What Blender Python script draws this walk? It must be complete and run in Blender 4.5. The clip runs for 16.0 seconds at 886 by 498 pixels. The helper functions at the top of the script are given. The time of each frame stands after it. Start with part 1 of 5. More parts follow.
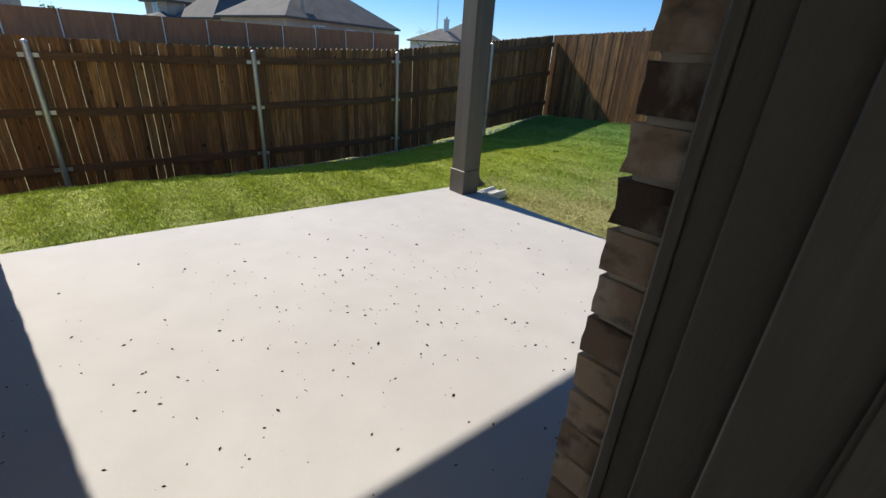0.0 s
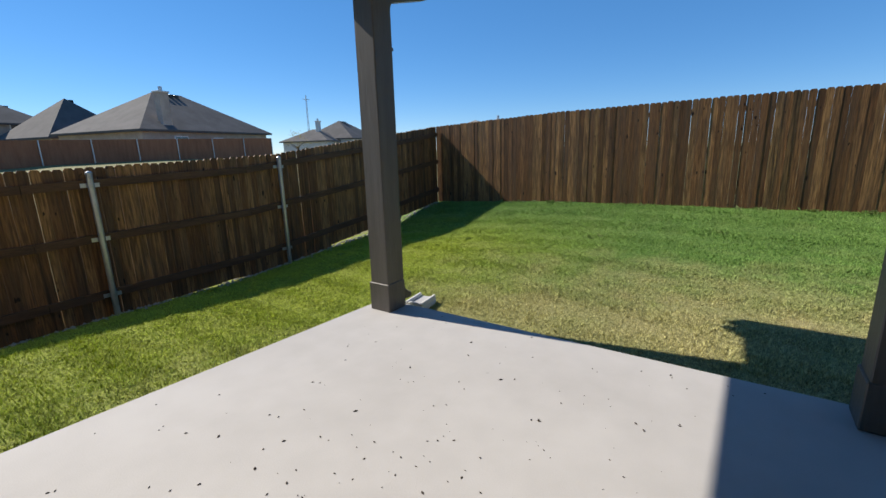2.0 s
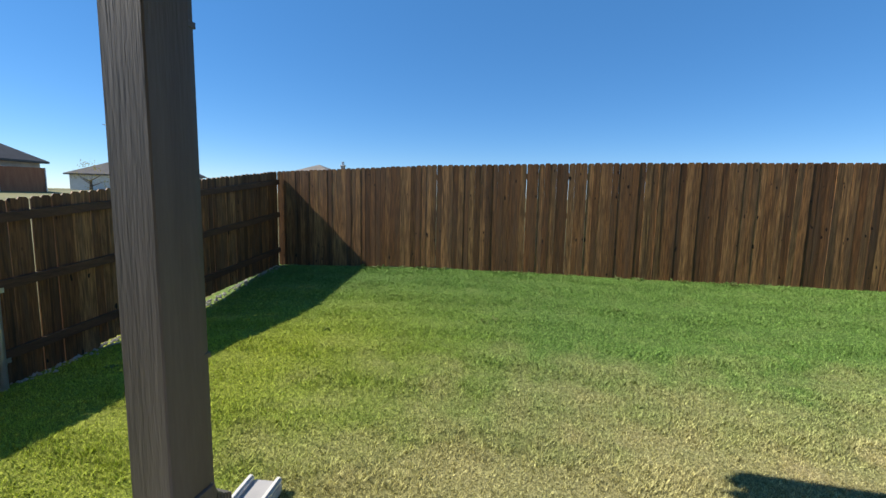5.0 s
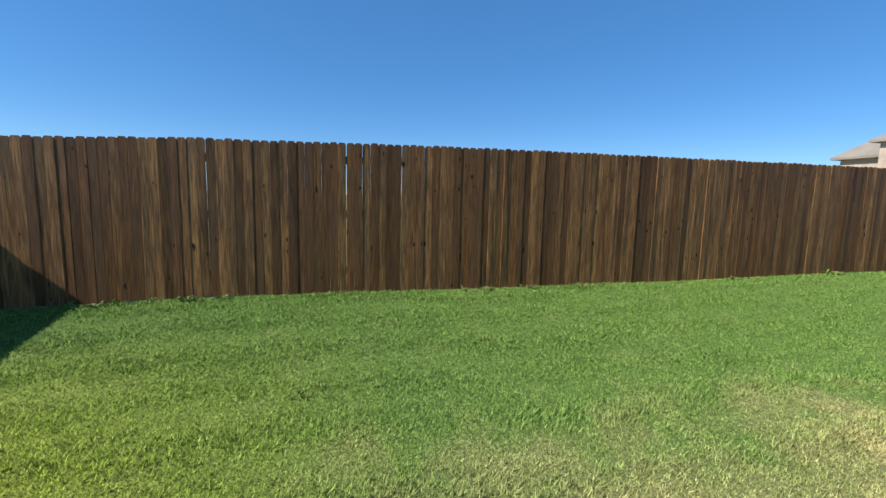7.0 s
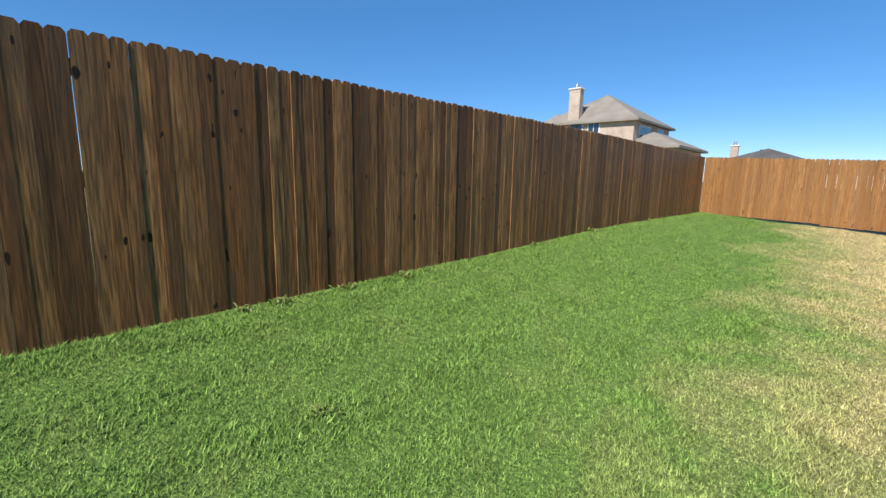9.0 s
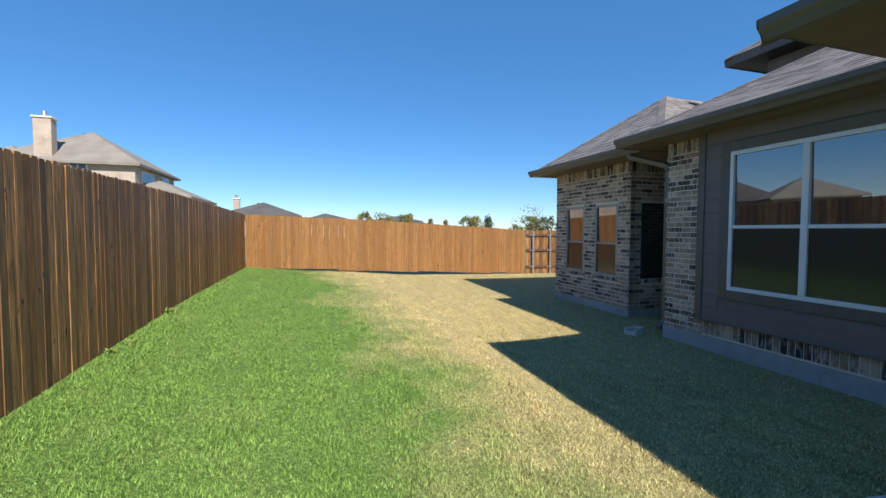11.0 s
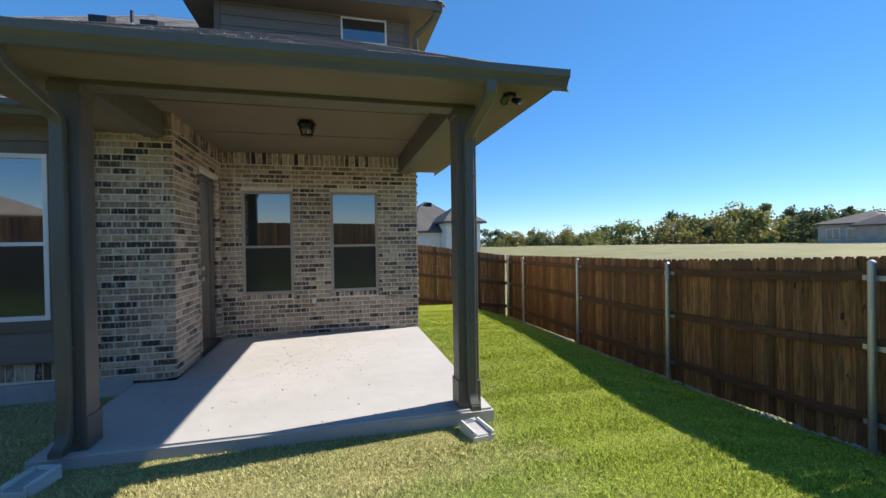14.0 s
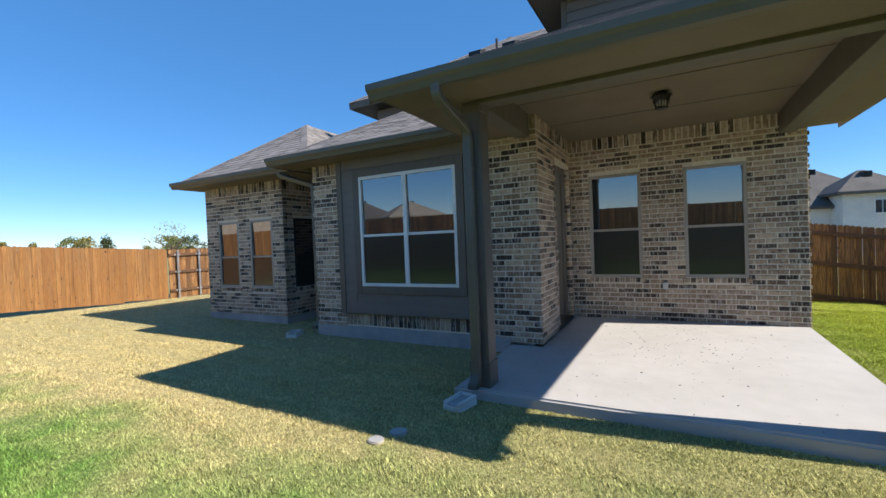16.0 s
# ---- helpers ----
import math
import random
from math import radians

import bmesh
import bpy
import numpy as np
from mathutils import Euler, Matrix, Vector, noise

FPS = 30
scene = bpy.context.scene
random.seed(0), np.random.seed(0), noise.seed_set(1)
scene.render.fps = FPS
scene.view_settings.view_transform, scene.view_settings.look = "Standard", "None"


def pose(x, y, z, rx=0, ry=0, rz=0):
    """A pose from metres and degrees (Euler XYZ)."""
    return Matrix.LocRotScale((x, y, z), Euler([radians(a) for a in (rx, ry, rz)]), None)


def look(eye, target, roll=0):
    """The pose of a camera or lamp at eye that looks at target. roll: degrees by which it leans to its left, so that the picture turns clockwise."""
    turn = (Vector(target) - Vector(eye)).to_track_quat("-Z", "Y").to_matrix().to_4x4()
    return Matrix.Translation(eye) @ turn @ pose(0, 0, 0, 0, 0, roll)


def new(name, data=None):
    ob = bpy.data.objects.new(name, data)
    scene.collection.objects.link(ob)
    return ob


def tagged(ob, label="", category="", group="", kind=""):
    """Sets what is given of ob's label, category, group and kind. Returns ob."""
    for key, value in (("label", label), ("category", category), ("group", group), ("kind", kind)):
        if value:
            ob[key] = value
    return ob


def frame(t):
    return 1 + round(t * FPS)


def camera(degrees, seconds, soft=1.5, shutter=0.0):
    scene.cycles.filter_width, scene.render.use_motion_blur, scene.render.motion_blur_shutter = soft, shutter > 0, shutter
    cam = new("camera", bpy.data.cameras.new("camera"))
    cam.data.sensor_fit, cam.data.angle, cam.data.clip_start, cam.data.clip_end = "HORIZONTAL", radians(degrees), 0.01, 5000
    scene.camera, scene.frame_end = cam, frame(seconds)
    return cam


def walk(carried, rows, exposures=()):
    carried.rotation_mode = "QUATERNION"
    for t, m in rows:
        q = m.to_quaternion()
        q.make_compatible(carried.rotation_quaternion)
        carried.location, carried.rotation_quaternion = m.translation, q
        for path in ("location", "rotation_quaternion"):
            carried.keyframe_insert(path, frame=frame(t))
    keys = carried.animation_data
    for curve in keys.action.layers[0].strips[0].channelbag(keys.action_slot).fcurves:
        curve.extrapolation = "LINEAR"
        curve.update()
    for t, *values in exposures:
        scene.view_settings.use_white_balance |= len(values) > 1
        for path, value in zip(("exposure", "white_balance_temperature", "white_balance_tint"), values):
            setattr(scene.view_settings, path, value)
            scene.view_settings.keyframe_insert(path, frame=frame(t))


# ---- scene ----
cam = camera(92.1, 16.0)
PATH = [
    (0, (0.454, 0.261, 1.316), (1.65, 1.639, 0.495), 3.7),
    (0.5, (0.675, 0.453, 1.345), (1.9, 1.856, 0.618), 6.9),
    (1, (0.679, 0.615, 1.378), (1.992, 1.955, 0.685), 5.0),
    (1.5, (0.734, 0.881, 1.366), (2.084, 2.199, 0.702), 1.6),
    (2, (0.846, 1.045, 1.35), (2.444, 2.161, 0.902), -1.6),
    (2.5, (0.895, 1.292, 1.387), (2.723, 2.043, 1.079), -1.0),
    (3, (0.918, 1.369, 1.461), (2.747, 2.125, 1.175), -2.6),
    (3.2, (0.945, 1.43, 1.465), (2.78, 2.18, 1.2), -1.9),
    (5.3, (2.503, 2.190, 1.508), (4.465, 2.508, 1.278), 2.9),
    (5.5, (2.707, 2.250, 1.509), (4.696, 2.236, 1.292), 2.7),
    (6, (3.151, 2.243, 1.515), (5.086, 1.786, 1.305), 1.3),
    (6.5, (3.573, 2.322, 1.501), (5.506, 1.850, 1.302), 1.4),
    (7, (4.003, 2.432, 1.456), (5.939, 1.992, 1.215), 1.4),
    (7.5, (4.416, 2.455, 1.319), (6.333, 2.01, 0.959), -0.5),
    (7.6, (4.52, 2.445, 1.307), (6.425, 1.964, 0.935), -0.2),
    (8, (5.003, 2.328, 1.284), (6.769, 1.465, 0.916), 1.8),
    (8.5, (5.5, 2.303, 1.292), (7.089, 1.148, 0.918), 1.8),
    (9, (5.873, 2.199, 1.304), (7.218, 0.757, 0.97), 1.1),
    (9.5, (6.318, 2.032, 1.418), (7.024, 0.18, 1.151), 1.6),
    (10, (6.587, 1.79, 1.445), (6.883, -0.172, 1.194), -2.1),
    (10.2, (6.683, 1.758, 1.486), (6.736, -0.23, 1.271), -1.4),
    (12.3, (7.586, 1.754, 1.566), (6.482, 0.087, 1.628), -0.2),
    (12.5, (7.57, 1.8, 1.558), (6.345, 0.22, 1.62), -0.0),
    (13, (7.492, 2.01, 1.58), (5.824, 0.908, 1.63), -0.3),
    (13.5, (7.468, 2.179, 1.552), (5.482, 1.943, 1.568), -1.3),
    (14, (7.432, 2.336, 1.526), (5.491, 2.818, 1.507), -0.9),
    (14.5, (7.435, 2.424, 1.524), (5.593, 3.2, 1.483), -0.5),
    (15, (7.416, 2.352, 1.511), (5.461, 2.769, 1.472), -1.5),
    (15.5, (7.448, 2.206, 1.486), (5.463, 1.96, 1.451), -3.0),
    (16, (7.48, 2.082, 1.464), (5.721, 1.131, 1.429), -2.3),
]
walk(cam, [(t, look(eye, target, roll)) for t, eye, target, roll in PATH], [(0, 0.62), (1, 0.47), (3, 0.5), (5.5, 0.58), (10, 0.57), (12.5, 0.8), (16, 0.84)])

# ---- sky, sun, exposure ----
SUN = Vector((-0.17, 1.115, 1.0)).normalized()
world = bpy.data.worlds.new("world")
scene.world = world
world.use_nodes = True
wn = world.node_tree.nodes
sky = wn.new("ShaderNodeTexSky")
sky.sky_type, sky.sun_disc = "NISHITA", False
sky.sun_elevation = math.asin(SUN.z)
sky.sun_rotation = math.atan2(SUN.x, SUN.y)
sky.altitude, sky.air_density, sky.dust_density, sky.ozone_density = 600, 0.8, 0.0, 4.0
wn["Background"].inputs["Strength"].default_value = 0.102
rich = wn.new("ShaderNodeHueSaturation")
rich.inputs["Saturation"].default_value = 1.22
world.node_tree.links.new(sky.outputs[0], rich.inputs["Color"])
even = wn.new("ShaderNodeMix")
even.data_type = "RGBA"
even.inputs[0].default_value, even.inputs[7].default_value = 0.34, (0.75, 2.4, 5.4, 1)
world.node_tree.links.new(rich.outputs[0], even.inputs[6])
world.node_tree.links.new(even.outputs[2], wn["Background"].inputs["Color"])
sun = new("sun", bpy.data.lights.new("sun", "SUN"))
sun.data.energy, sun.data.angle, sun.data.color = 4.6, radians(0.53), (1.0, 0.93, 0.82)
sun.matrix_world = Matrix.Translation((0, 20, 20)) @ SUN.to_track_quat("Z", "Y").to_matrix().to_4x4()


# ---- materials ----
def nodes_of(name):
    m = bpy.data.materials.new(name)
    m.use_nodes = True
    t = m.node_tree
    return m, t, t.nodes["Principled BSDF"]


def add(t, kind, **values):
    n = t.nodes.new(kind)
    for key, v in values.items():
        n.inputs[key].default_value = v
    return n


def ramp(t, fac, *stops):
    n = t.nodes.new("ShaderNodeValToRGB")
    el = n.color_ramp.elements
    while len(el) < len(stops):
        el.new(0.5)
    for e, (p, c) in zip(el, stops):
        e.position, e.color = p, (*c, 1)
    t.links.new(fac, n.inputs[0])
    return n.outputs[0]


def mix(t, fac, a, b, blend="MIX"):
    n = t.nodes.new("ShaderNodeMix")
    n.data_type, n.blend_type = "RGBA", blend
    for v, i in ((fac, 0), (a, 6), (b, 7)):
        if hasattr(v, "links"):
            t.links.new(v, n.inputs[i])
        else:
            n.inputs[i].default_value = v if i == 0 else (*v, 1)
    return n.outputs[2]


def calc(t, op, a, b=0.0, clamp=False):
    n = t.nodes.new("ShaderNodeMath")
    n.operation, n.use_clamp = op, clamp
    for v, i in ((a, 0), (b, 1)):
        if hasattr(v, "links"):
            t.links.new(v, n.inputs[i])
        else:
            n.inputs[i].default_value = v
    return n.outputs[0]


def noise_of(t, scale, stretch=(1, 1, 1), detail=4.0, coords="Object", own=True):
    tc = t.nodes.new("ShaderNodeTexCoord")
    mp = add(t, "ShaderNodeMapping", Scale=stretch)
    t.links.new(tc.outputs[coords], mp.inputs[0])
    n = add(t, "ShaderNodeTexNoise", Scale=scale, Detail=detail)
    n.noise_dimensions = "4D"
    t.links.new(mp.outputs[0], n.inputs["Vector"])
    if own:
        oi = t.nodes.new("ShaderNodeObjectInfo")
        t.links.new(calc(t, "MULTIPLY", oi.outputs["Random"], 40.0), n.inputs["W"])
    return n.outputs[0]


def world_noise(t, scale, detail=4.0, stretch=(1, 1, 1)):
    g = t.nodes.new("ShaderNodeNewGeometry")
    mp = add(t, "ShaderNodeMapping", Scale=stretch)
    t.links.new(g.outputs["Position"], mp.inputs[0])
    n = add(t, "ShaderNodeTexNoise", Scale=scale, Detail=detail)
    t.links.new(mp.outputs[0], n.inputs["Vector"])
    return n.outputs[0]


def bump(t, b, height, strength, distance=0.01):
    n = add(t, "ShaderNodeBump", Strength=strength, Distance=distance)
    t.links.new(height, n.inputs["Height"])
    t.links.new(n.outputs[0], b.inputs["Normal"])


def surface(name, dark, light, scale=6.0, rough=0.6, fine=60.0, strength=0.3, metal=0.0, stretch=(1, 1, 1), spread=0.0, spec=0.4):
    """A two-scale material: broad stains and fine grain, with relief. spread: how far alike pieces differ."""
    m, t, b = nodes_of(name)
    broad, grain = noise_of(t, scale, stretch), noise_of(t, fine, stretch)
    f = calc(t, "ADD", calc(t, "MULTIPLY", broad, 0.65), calc(t, "MULTIPLY", grain, 0.35))
    c = ramp(t, f, (0.32, dark), (0.68, light))
    if spread:
        oi = t.nodes.new("ShaderNodeObjectInfo")
        k = calc(t, "ADD", calc(t, "MULTIPLY", oi.outputs["Random"], spread * 2), 1 - spread)
        hsv = add(t, "ShaderNodeHueSaturation")
        t.links.new(c, hsv.inputs["Color"])
        t.links.new(k, hsv.inputs["Value"])
        c = hsv.outputs[0]
    t.links.new(c, b.inputs["Base Color"])
    b.inputs["Roughness"].default_value, b.inputs["Metallic"].default_value = rough, metal
    b.inputs["Specular IOR Level"].default_value = spec
    bump(t, b, grain, strength, 0.004)
    return m


def picket_material(name, dark, mid, light, grey):
    """Stained cedar: long grain, knots, run-down streaks, each board its own tone."""
    m, t, b = nodes_of(name)
    oi = t.nodes.new("ShaderNodeObjectInfo")
    tone = ramp(t, oi.outputs["Random"], (0.0, tuple(0.5 * (p + q) for p, q in zip(dark, mid))), (0.4, mid), (0.75, light), (1.0, tuple(v * 0.8 for v in mid)))
    grain = noise_of(t, 9.0, (9, 9, 0.5), 6.0)
    fine = noise_of(t, 30.0, (9, 9, 0.35), 3.0)
    streak = noise_of(t, 2.2, (5, 5, 0.4), 4.0)
    run = noise_of(t, 3.4, (6, 6, 0.22), 3.0)
    knot = noise_of(t, 14.0, (1.4, 1.4, 0.55), 1.0)
    c = mix(t, calc(t, "MULTIPLY", ramp(t, grain, (0.38, (0, 0, 0)), (0.6, (1, 1, 1))), 0.7), tone, dark)
    c = mix(t, calc(t, "MULTIPLY", ramp(t, streak, (0.45, (0, 0, 0)), (0.66, (1, 1, 1))), 0.6), c, grey)
    c = mix(t, calc(t, "MULTIPLY", ramp(t, run, (0.56, (0, 0, 0)), (0.70, (1, 1, 1))), 0.65), c, tuple(v * 0.5 for v in dark))
    c = mix(t, calc(t, "MULTIPLY", ramp(t, fine, (0.4, (0, 0, 0)), (0.68, (1, 1, 1))), 0.35), c, tuple(v * 0.6 for v in dark))
    c = mix(t, ramp(t, knot, (0.71, (0, 0, 0)), (0.74, (1, 1, 1))), c, tuple(v * 0.35 for v in dark))
    t.links.new(c, b.inputs["Base Color"])
    b.inputs["Roughness"].default_value, b.inputs["Specular IOR Level"].default_value = 0.62, 0.35
    bump(t, b, grain, 0.6, 0.004)
    return m


def brick_material(name):
    """Tumbled brick: some bricks near black, most grey-tan with whitewash smears."""
    m, t, b = nodes_of(name)
    oi = t.nodes.new("ShaderNodeObjectInfo")
    tone = ramp(t, oi.outputs["Random"], (0.0, (0.032, 0.023, 0.019)), (0.13, (0.065, 0.044, 0.033)), (0.25, (0.13, 0.086, 0.058)), (0.3, (0.27, 0.185, 0.125)), (0.6, (0.40, 0.29, 0.20)), (0.85, (0.55, 0.42, 0.30)), (1.0, (0.22, 0.145, 0.098)))
    smear = noise_of(t, 13.0, (2.6, 1, 0.55), 5.0)
    wash = noise_of(t, 16.0, (1, 1, 1.6), 5.0)
    pits = noise_of(t, 70.0)
    c = mix(t, calc(t, "MULTIPLY", ramp(t, smear, (0.5, (0, 0, 0)), (0.62, (1, 1, 1))), 0.5), tone, (0.70, 0.63, 0.54))
    c = mix(t, calc(t, "MULTIPLY", ramp(t, wash, (0.32, (1, 1, 1)), (0.44, (0, 0, 0))), 0.7), c, (0.055, 0.043, 0.037))
    t.links.new(c, b.inputs["Base Color"])
    b.inputs["Roughness"].default_value = 0.85
    bump(t, b, calc(t, "ADD", pits, calc(t, "MULTIPLY", wash, 2.0)), 0.7, 0.008)
    return m


def lawn_colour(t):
    """Green turf with a straw-coloured, dormant zone; by place in the yard."""
    g = t.nodes.new("ShaderNodeNewGeometry")
    sep = t.nodes.new("ShaderNodeSeparateXYZ")
    t.links.new(g.outputs["Position"], sep.inputs[0])
    x, y = sep.outputs[0], sep.outputs[1]
    big, mid, small = world_noise(t, 0.55, 3), world_noise(t, 2.6, 4), world_noise(t, 38.0, 2)
    wob = calc(t, "MULTIPLY", calc(t, "SUBTRACT", big, 0.5), 2.6)
    wob = calc(t, "ADD", wob, calc(t, "MULTIPLY", calc(t, "SUBTRACT", mid, 0.5), 1.3))
    # dry from the porch side up to about x = 6.4, drier further along the house
    limit = calc(t, "MULTIPLY", calc(t, "ADD", y, 3.0), -0.06)
    dry_x = calc(t, "MULTIPLY", calc(t, "ADD", calc(t, "SUBTRACT", calc(t, "ADD", 6.7, limit), x), wob), 0.6, True)
    dry_y = calc(t, "MULTIPLY", calc(t, "ADD", calc(t, "SUBTRACT", 4.2, y), wob), 0.7, True)
    lush = calc(t, "MULTIPLY", calc(t, "SUBTRACT", 2.2, y), 0.16, True)
    dry = calc(t, "MULTIPLY", calc(t, "MULTIPLY", dry_x, dry_y), calc(t, "ADD", 0.62, calc(t, "MULTIPLY", lush, 0.5)), True)
    dry = calc(t, "ADD", dry, calc(t, "MULTIPLY", calc(t, "SUBTRACT", mid, 0.5), 0.35), True)
    green = ramp(t, small, (0.3, (0.082, 0.168, 0.03)), (0.7, (0.215, 0.33, 0.078)))
    straw = ramp(t, small, (0.3, (0.36, 0.295, 0.125)), (0.7, (0.60, 0.50, 0.26)))
    lime = ramp(t, small, (0.3, (0.19, 0.24, 0.02)), (0.7, (0.43, 0.48, 0.055)))
    near_porch = calc(t, "MULTIPLY", calc(t, "SUBTRACT", y, 2.0), 0.4, True)
    off_fence = calc(t, "MULTIPLY", calc(t, "SUBTRACT", 8.2, x), 0.45, True)
    green = mix(t, calc(t, "MULTIPLY", near_porch, off_fence), green, lime)
    return mix(t, dry, green, straw)


def lawn_material(name, blades):
    m, t, b = nodes_of(name)
    c = lawn_colour(t)
    if blades:
        g = t.nodes.new("ShaderNodeNewGeometry")
        hsv = add(t, "ShaderNodeHueSaturation")
        t.links.new(calc(t, "ADD", 0.1, calc(t, "ADD", calc(t, "MULTIPLY", g.outputs["Random Per Island"], 1.45), calc(t, "MULTIPLY", world_noise(t, 5.0, 5, (1.6, 0.5, 1.0)), 0.8))), hsv.inputs["Value"])
        t.links.new(c, hsv.inputs["Color"])
        c = hsv.outputs[0]
    else:
        hsv = add(t, "ShaderNodeHueSaturation")
        t.links.new(ramp(t, world_noise(t, 120.0, 3), (0.35, (0.35, 0.35, 0.35)), (0.68, (1.3, 1.3, 1.3))), hsv.inputs["Value"])
        t.links.new(c, hsv.inputs["Color"])
        c = mix(t, 0.05, hsv.outputs[0], (0.05, 0.05, 0.02))
        bump(t, b, world_noise(t, 60.0), 0.8, 0.02)
    t.links.new(c, b.inputs["Base Color"])
    b.inputs["Roughness"].default_value, b.inputs["Specular IOR Level"].default_value = 0.75, 0.2
    return m


def island_material(name, *tones, rough=0.85, fine=50.0):
    """For joined small pieces: each island its own tone."""
    m, t, b = nodes_of(name)
    g = t.nodes.new("ShaderNodeNewGeometry")
    n = len(tones)
    c = ramp(t, g.outputs["Random Per Island"], *[(i / (n - 1), v) for i, v in enumerate(tones)])
    grit = world_noise(t, fine, 3)
    c = mix(t, calc(t, "MULTIPLY", grit, 0.5), c, tuple(v * 0.5 for v in tones[0]))
    t.links.new(c, b.inputs["Base Color"])
    b.inputs["Roughness"].default_value = rough
    bump(t, b, grit, 0.5, 0.006)
    return m


def concrete_material(name, dark, light):
    m, t, b = nodes_of(name)
    broad, mid, grit = world_noise(t, 0.9, 4), world_noise(t, 5.0, 5), world_noise(t, 160.0, 2)
    f = calc(t, "ADD", calc(t, "MULTIPLY", broad, 0.55), calc(t, "ADD", calc(t, "MULTIPLY", mid, 0.35), calc(t, "MULTIPLY", grit, 0.1)))
    c = ramp(t, f, (0.36, dark), (0.62, light))
    t.links.new(c, b.inputs["Base Color"])
    b.inputs["Roughness"].default_value = 0.8
    bump(t, b, calc(t, "ADD", grit, calc(t, "MULTIPLY", mid, 0.6)), 0.25, 0.004)
    return m


def glass_material(name, tint, rough, ior):
    m, t, b = nodes_of(name)
    b.inputs["Base Color"].default_value = (*tint, 1)
    b.inputs["Roughness"].default_value, b.inputs["IOR"].default_value = rough, ior
    b.inputs["Specular IOR Level"].default_value = 0.5
    bump(t, b, world_noise(t, 1.3, 1), 0.03, 0.02)
    return m


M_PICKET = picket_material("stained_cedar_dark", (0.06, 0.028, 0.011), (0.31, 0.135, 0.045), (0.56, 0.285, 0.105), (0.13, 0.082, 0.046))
# sunlit copy of M_PICKET: darks lifted and warmed to stand for direct sun
M_PICKET_SUN = picket_material("stained_cedar_sunlit", (0.20, 0.082, 0.022), (0.33, 0.155, 0.045), (0.42, 0.215, 0.072), (0.22, 0.12, 0.052))
M_RAIL = surface("rail_wood", (0.06, 0.03, 0.016), (0.16, 0.08, 0.038), 5, 0.7, 40, 0.5, stretch=(0.4, 3, 3))
M_STEEL = surface("galvanised_steel", (0.42, 0.43, 0.44), (0.62, 0.63, 0.64), 8, 0.42, 90, 0.1, metal=0.85)
M_BRICK = brick_material("tumbled_brick")
M_MORTAR = surface("mortar", (0.60, 0.53, 0.43), (0.78, 0.71, 0.60), 10, 0.9, 140, 0.6)
M_BROWN = surface("brown_paint", (0.11, 0.095, 0.077), (0.145, 0.127, 0.105), 4, 0.55, 70, 0.35, stretch=(3, 3, 0.5))
M_POST = surface("brown_wood_grain_paint", (0.10, 0.088, 0.073), (0.15, 0.132, 0.112), 3, 0.5, 26, 0.9, stretch=(3, 3, 0.25))
M_SOFFIT = surface("soffit_paint", (0.155, 0.122, 0.085), (0.195, 0.157, 0.112), 2, 0.7, 60, 0.2)
M_GUTTER = surface("gutter_enamel", (0.105, 0.098, 0.08), (0.127, 0.119, 0.098), 3, 0.38, 80, 0.05)
M_SIDING = surface("grey_brown_siding", (0.15, 0.132, 0.118), (0.19, 0.17, 0.152), 3, 0.6, 40, 0.6, stretch=(1, 0.3, 4))
M_SHINGLE = island_material("asphalt_shingle", (0.15, 0.135, 0.13), (0.22, 0.20, 0.19), (0.29, 0.265, 0.255), (0.19, 0.17, 0.165))
M_SLAB = concrete_material("patio_concrete", (0.415, 0.395, 0.38), (0.475, 0.455, 0.44))
M_FOUND = concrete_material("foundation_concrete", (0.27, 0.265, 0.26), (0.43, 0.42, 0.41))
M_BLOCK = concrete_material("cast_concrete", (0.52, 0.51, 0.48), (0.72, 0.70, 0.66))
M_WHITE = surface("white_vinyl", (0.70, 0.70, 0.69), (0.80, 0.80, 0.79), 4, 0.4, 60, 0.05)
M_TAN = surface("clay_vinyl", (0.33, 0.29, 0.245), (0.40, 0.355, 0.31), 4, 0.45, 60, 0.05)
M_GLASS = glass_material("coated_glass", (0.02, 0.026, 0.03), 0.015, 2.8)
M_SCREEN = glass_material("insect_screen", (0.03, 0.036, 0.032), 0.14, 1.6)
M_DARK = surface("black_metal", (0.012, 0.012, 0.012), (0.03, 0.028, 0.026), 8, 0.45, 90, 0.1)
M_BRASS = surface("satin_nickel", (0.55, 0.52, 0.46), (0.7, 0.67, 0.6), 9, 0.3, 90, 0.05, metal=1.0)
M_PLASTER = surface("white_plaster", (0.70, 0.69, 0.66), (0.78, 0.77, 0.74), 3, 0.8, 120, 0.2)
M_GROUND = lawn_material("turf_soil", False)
M_BLADES = lawn_material("turf_blades", True)
M_FIELD = surface("dry_field", (0.14, 0.135, 0.05), (0.26, 0.24, 0.105), 0.25, 0.9, 3.0, 0.4)
M_DIRT = surface("pale_gravel", (0.30, 0.27, 0.22), (0.50, 0.46, 0.40), 6, 0.9, 60, 0.8)
M_BARK = surface("bark", (0.06, 0.045, 0.03), (0.16, 0.12, 0.09), 8, 0.9, 50, 0.8)
M_LEAF = island_material("tree_leaves", (0.16, 0.19, 0.06), (0.24, 0.26, 0.08), (0.32, 0.31, 0.10), (0.19, 0.22, 0.065), rough=0.7)
M_LEAF_Y = island_material("autumn_leaves", (0.27, 0.24, 0.08), (0.40, 0.33, 0.10), (0.24, 0.24, 0.08), rough=0.7)
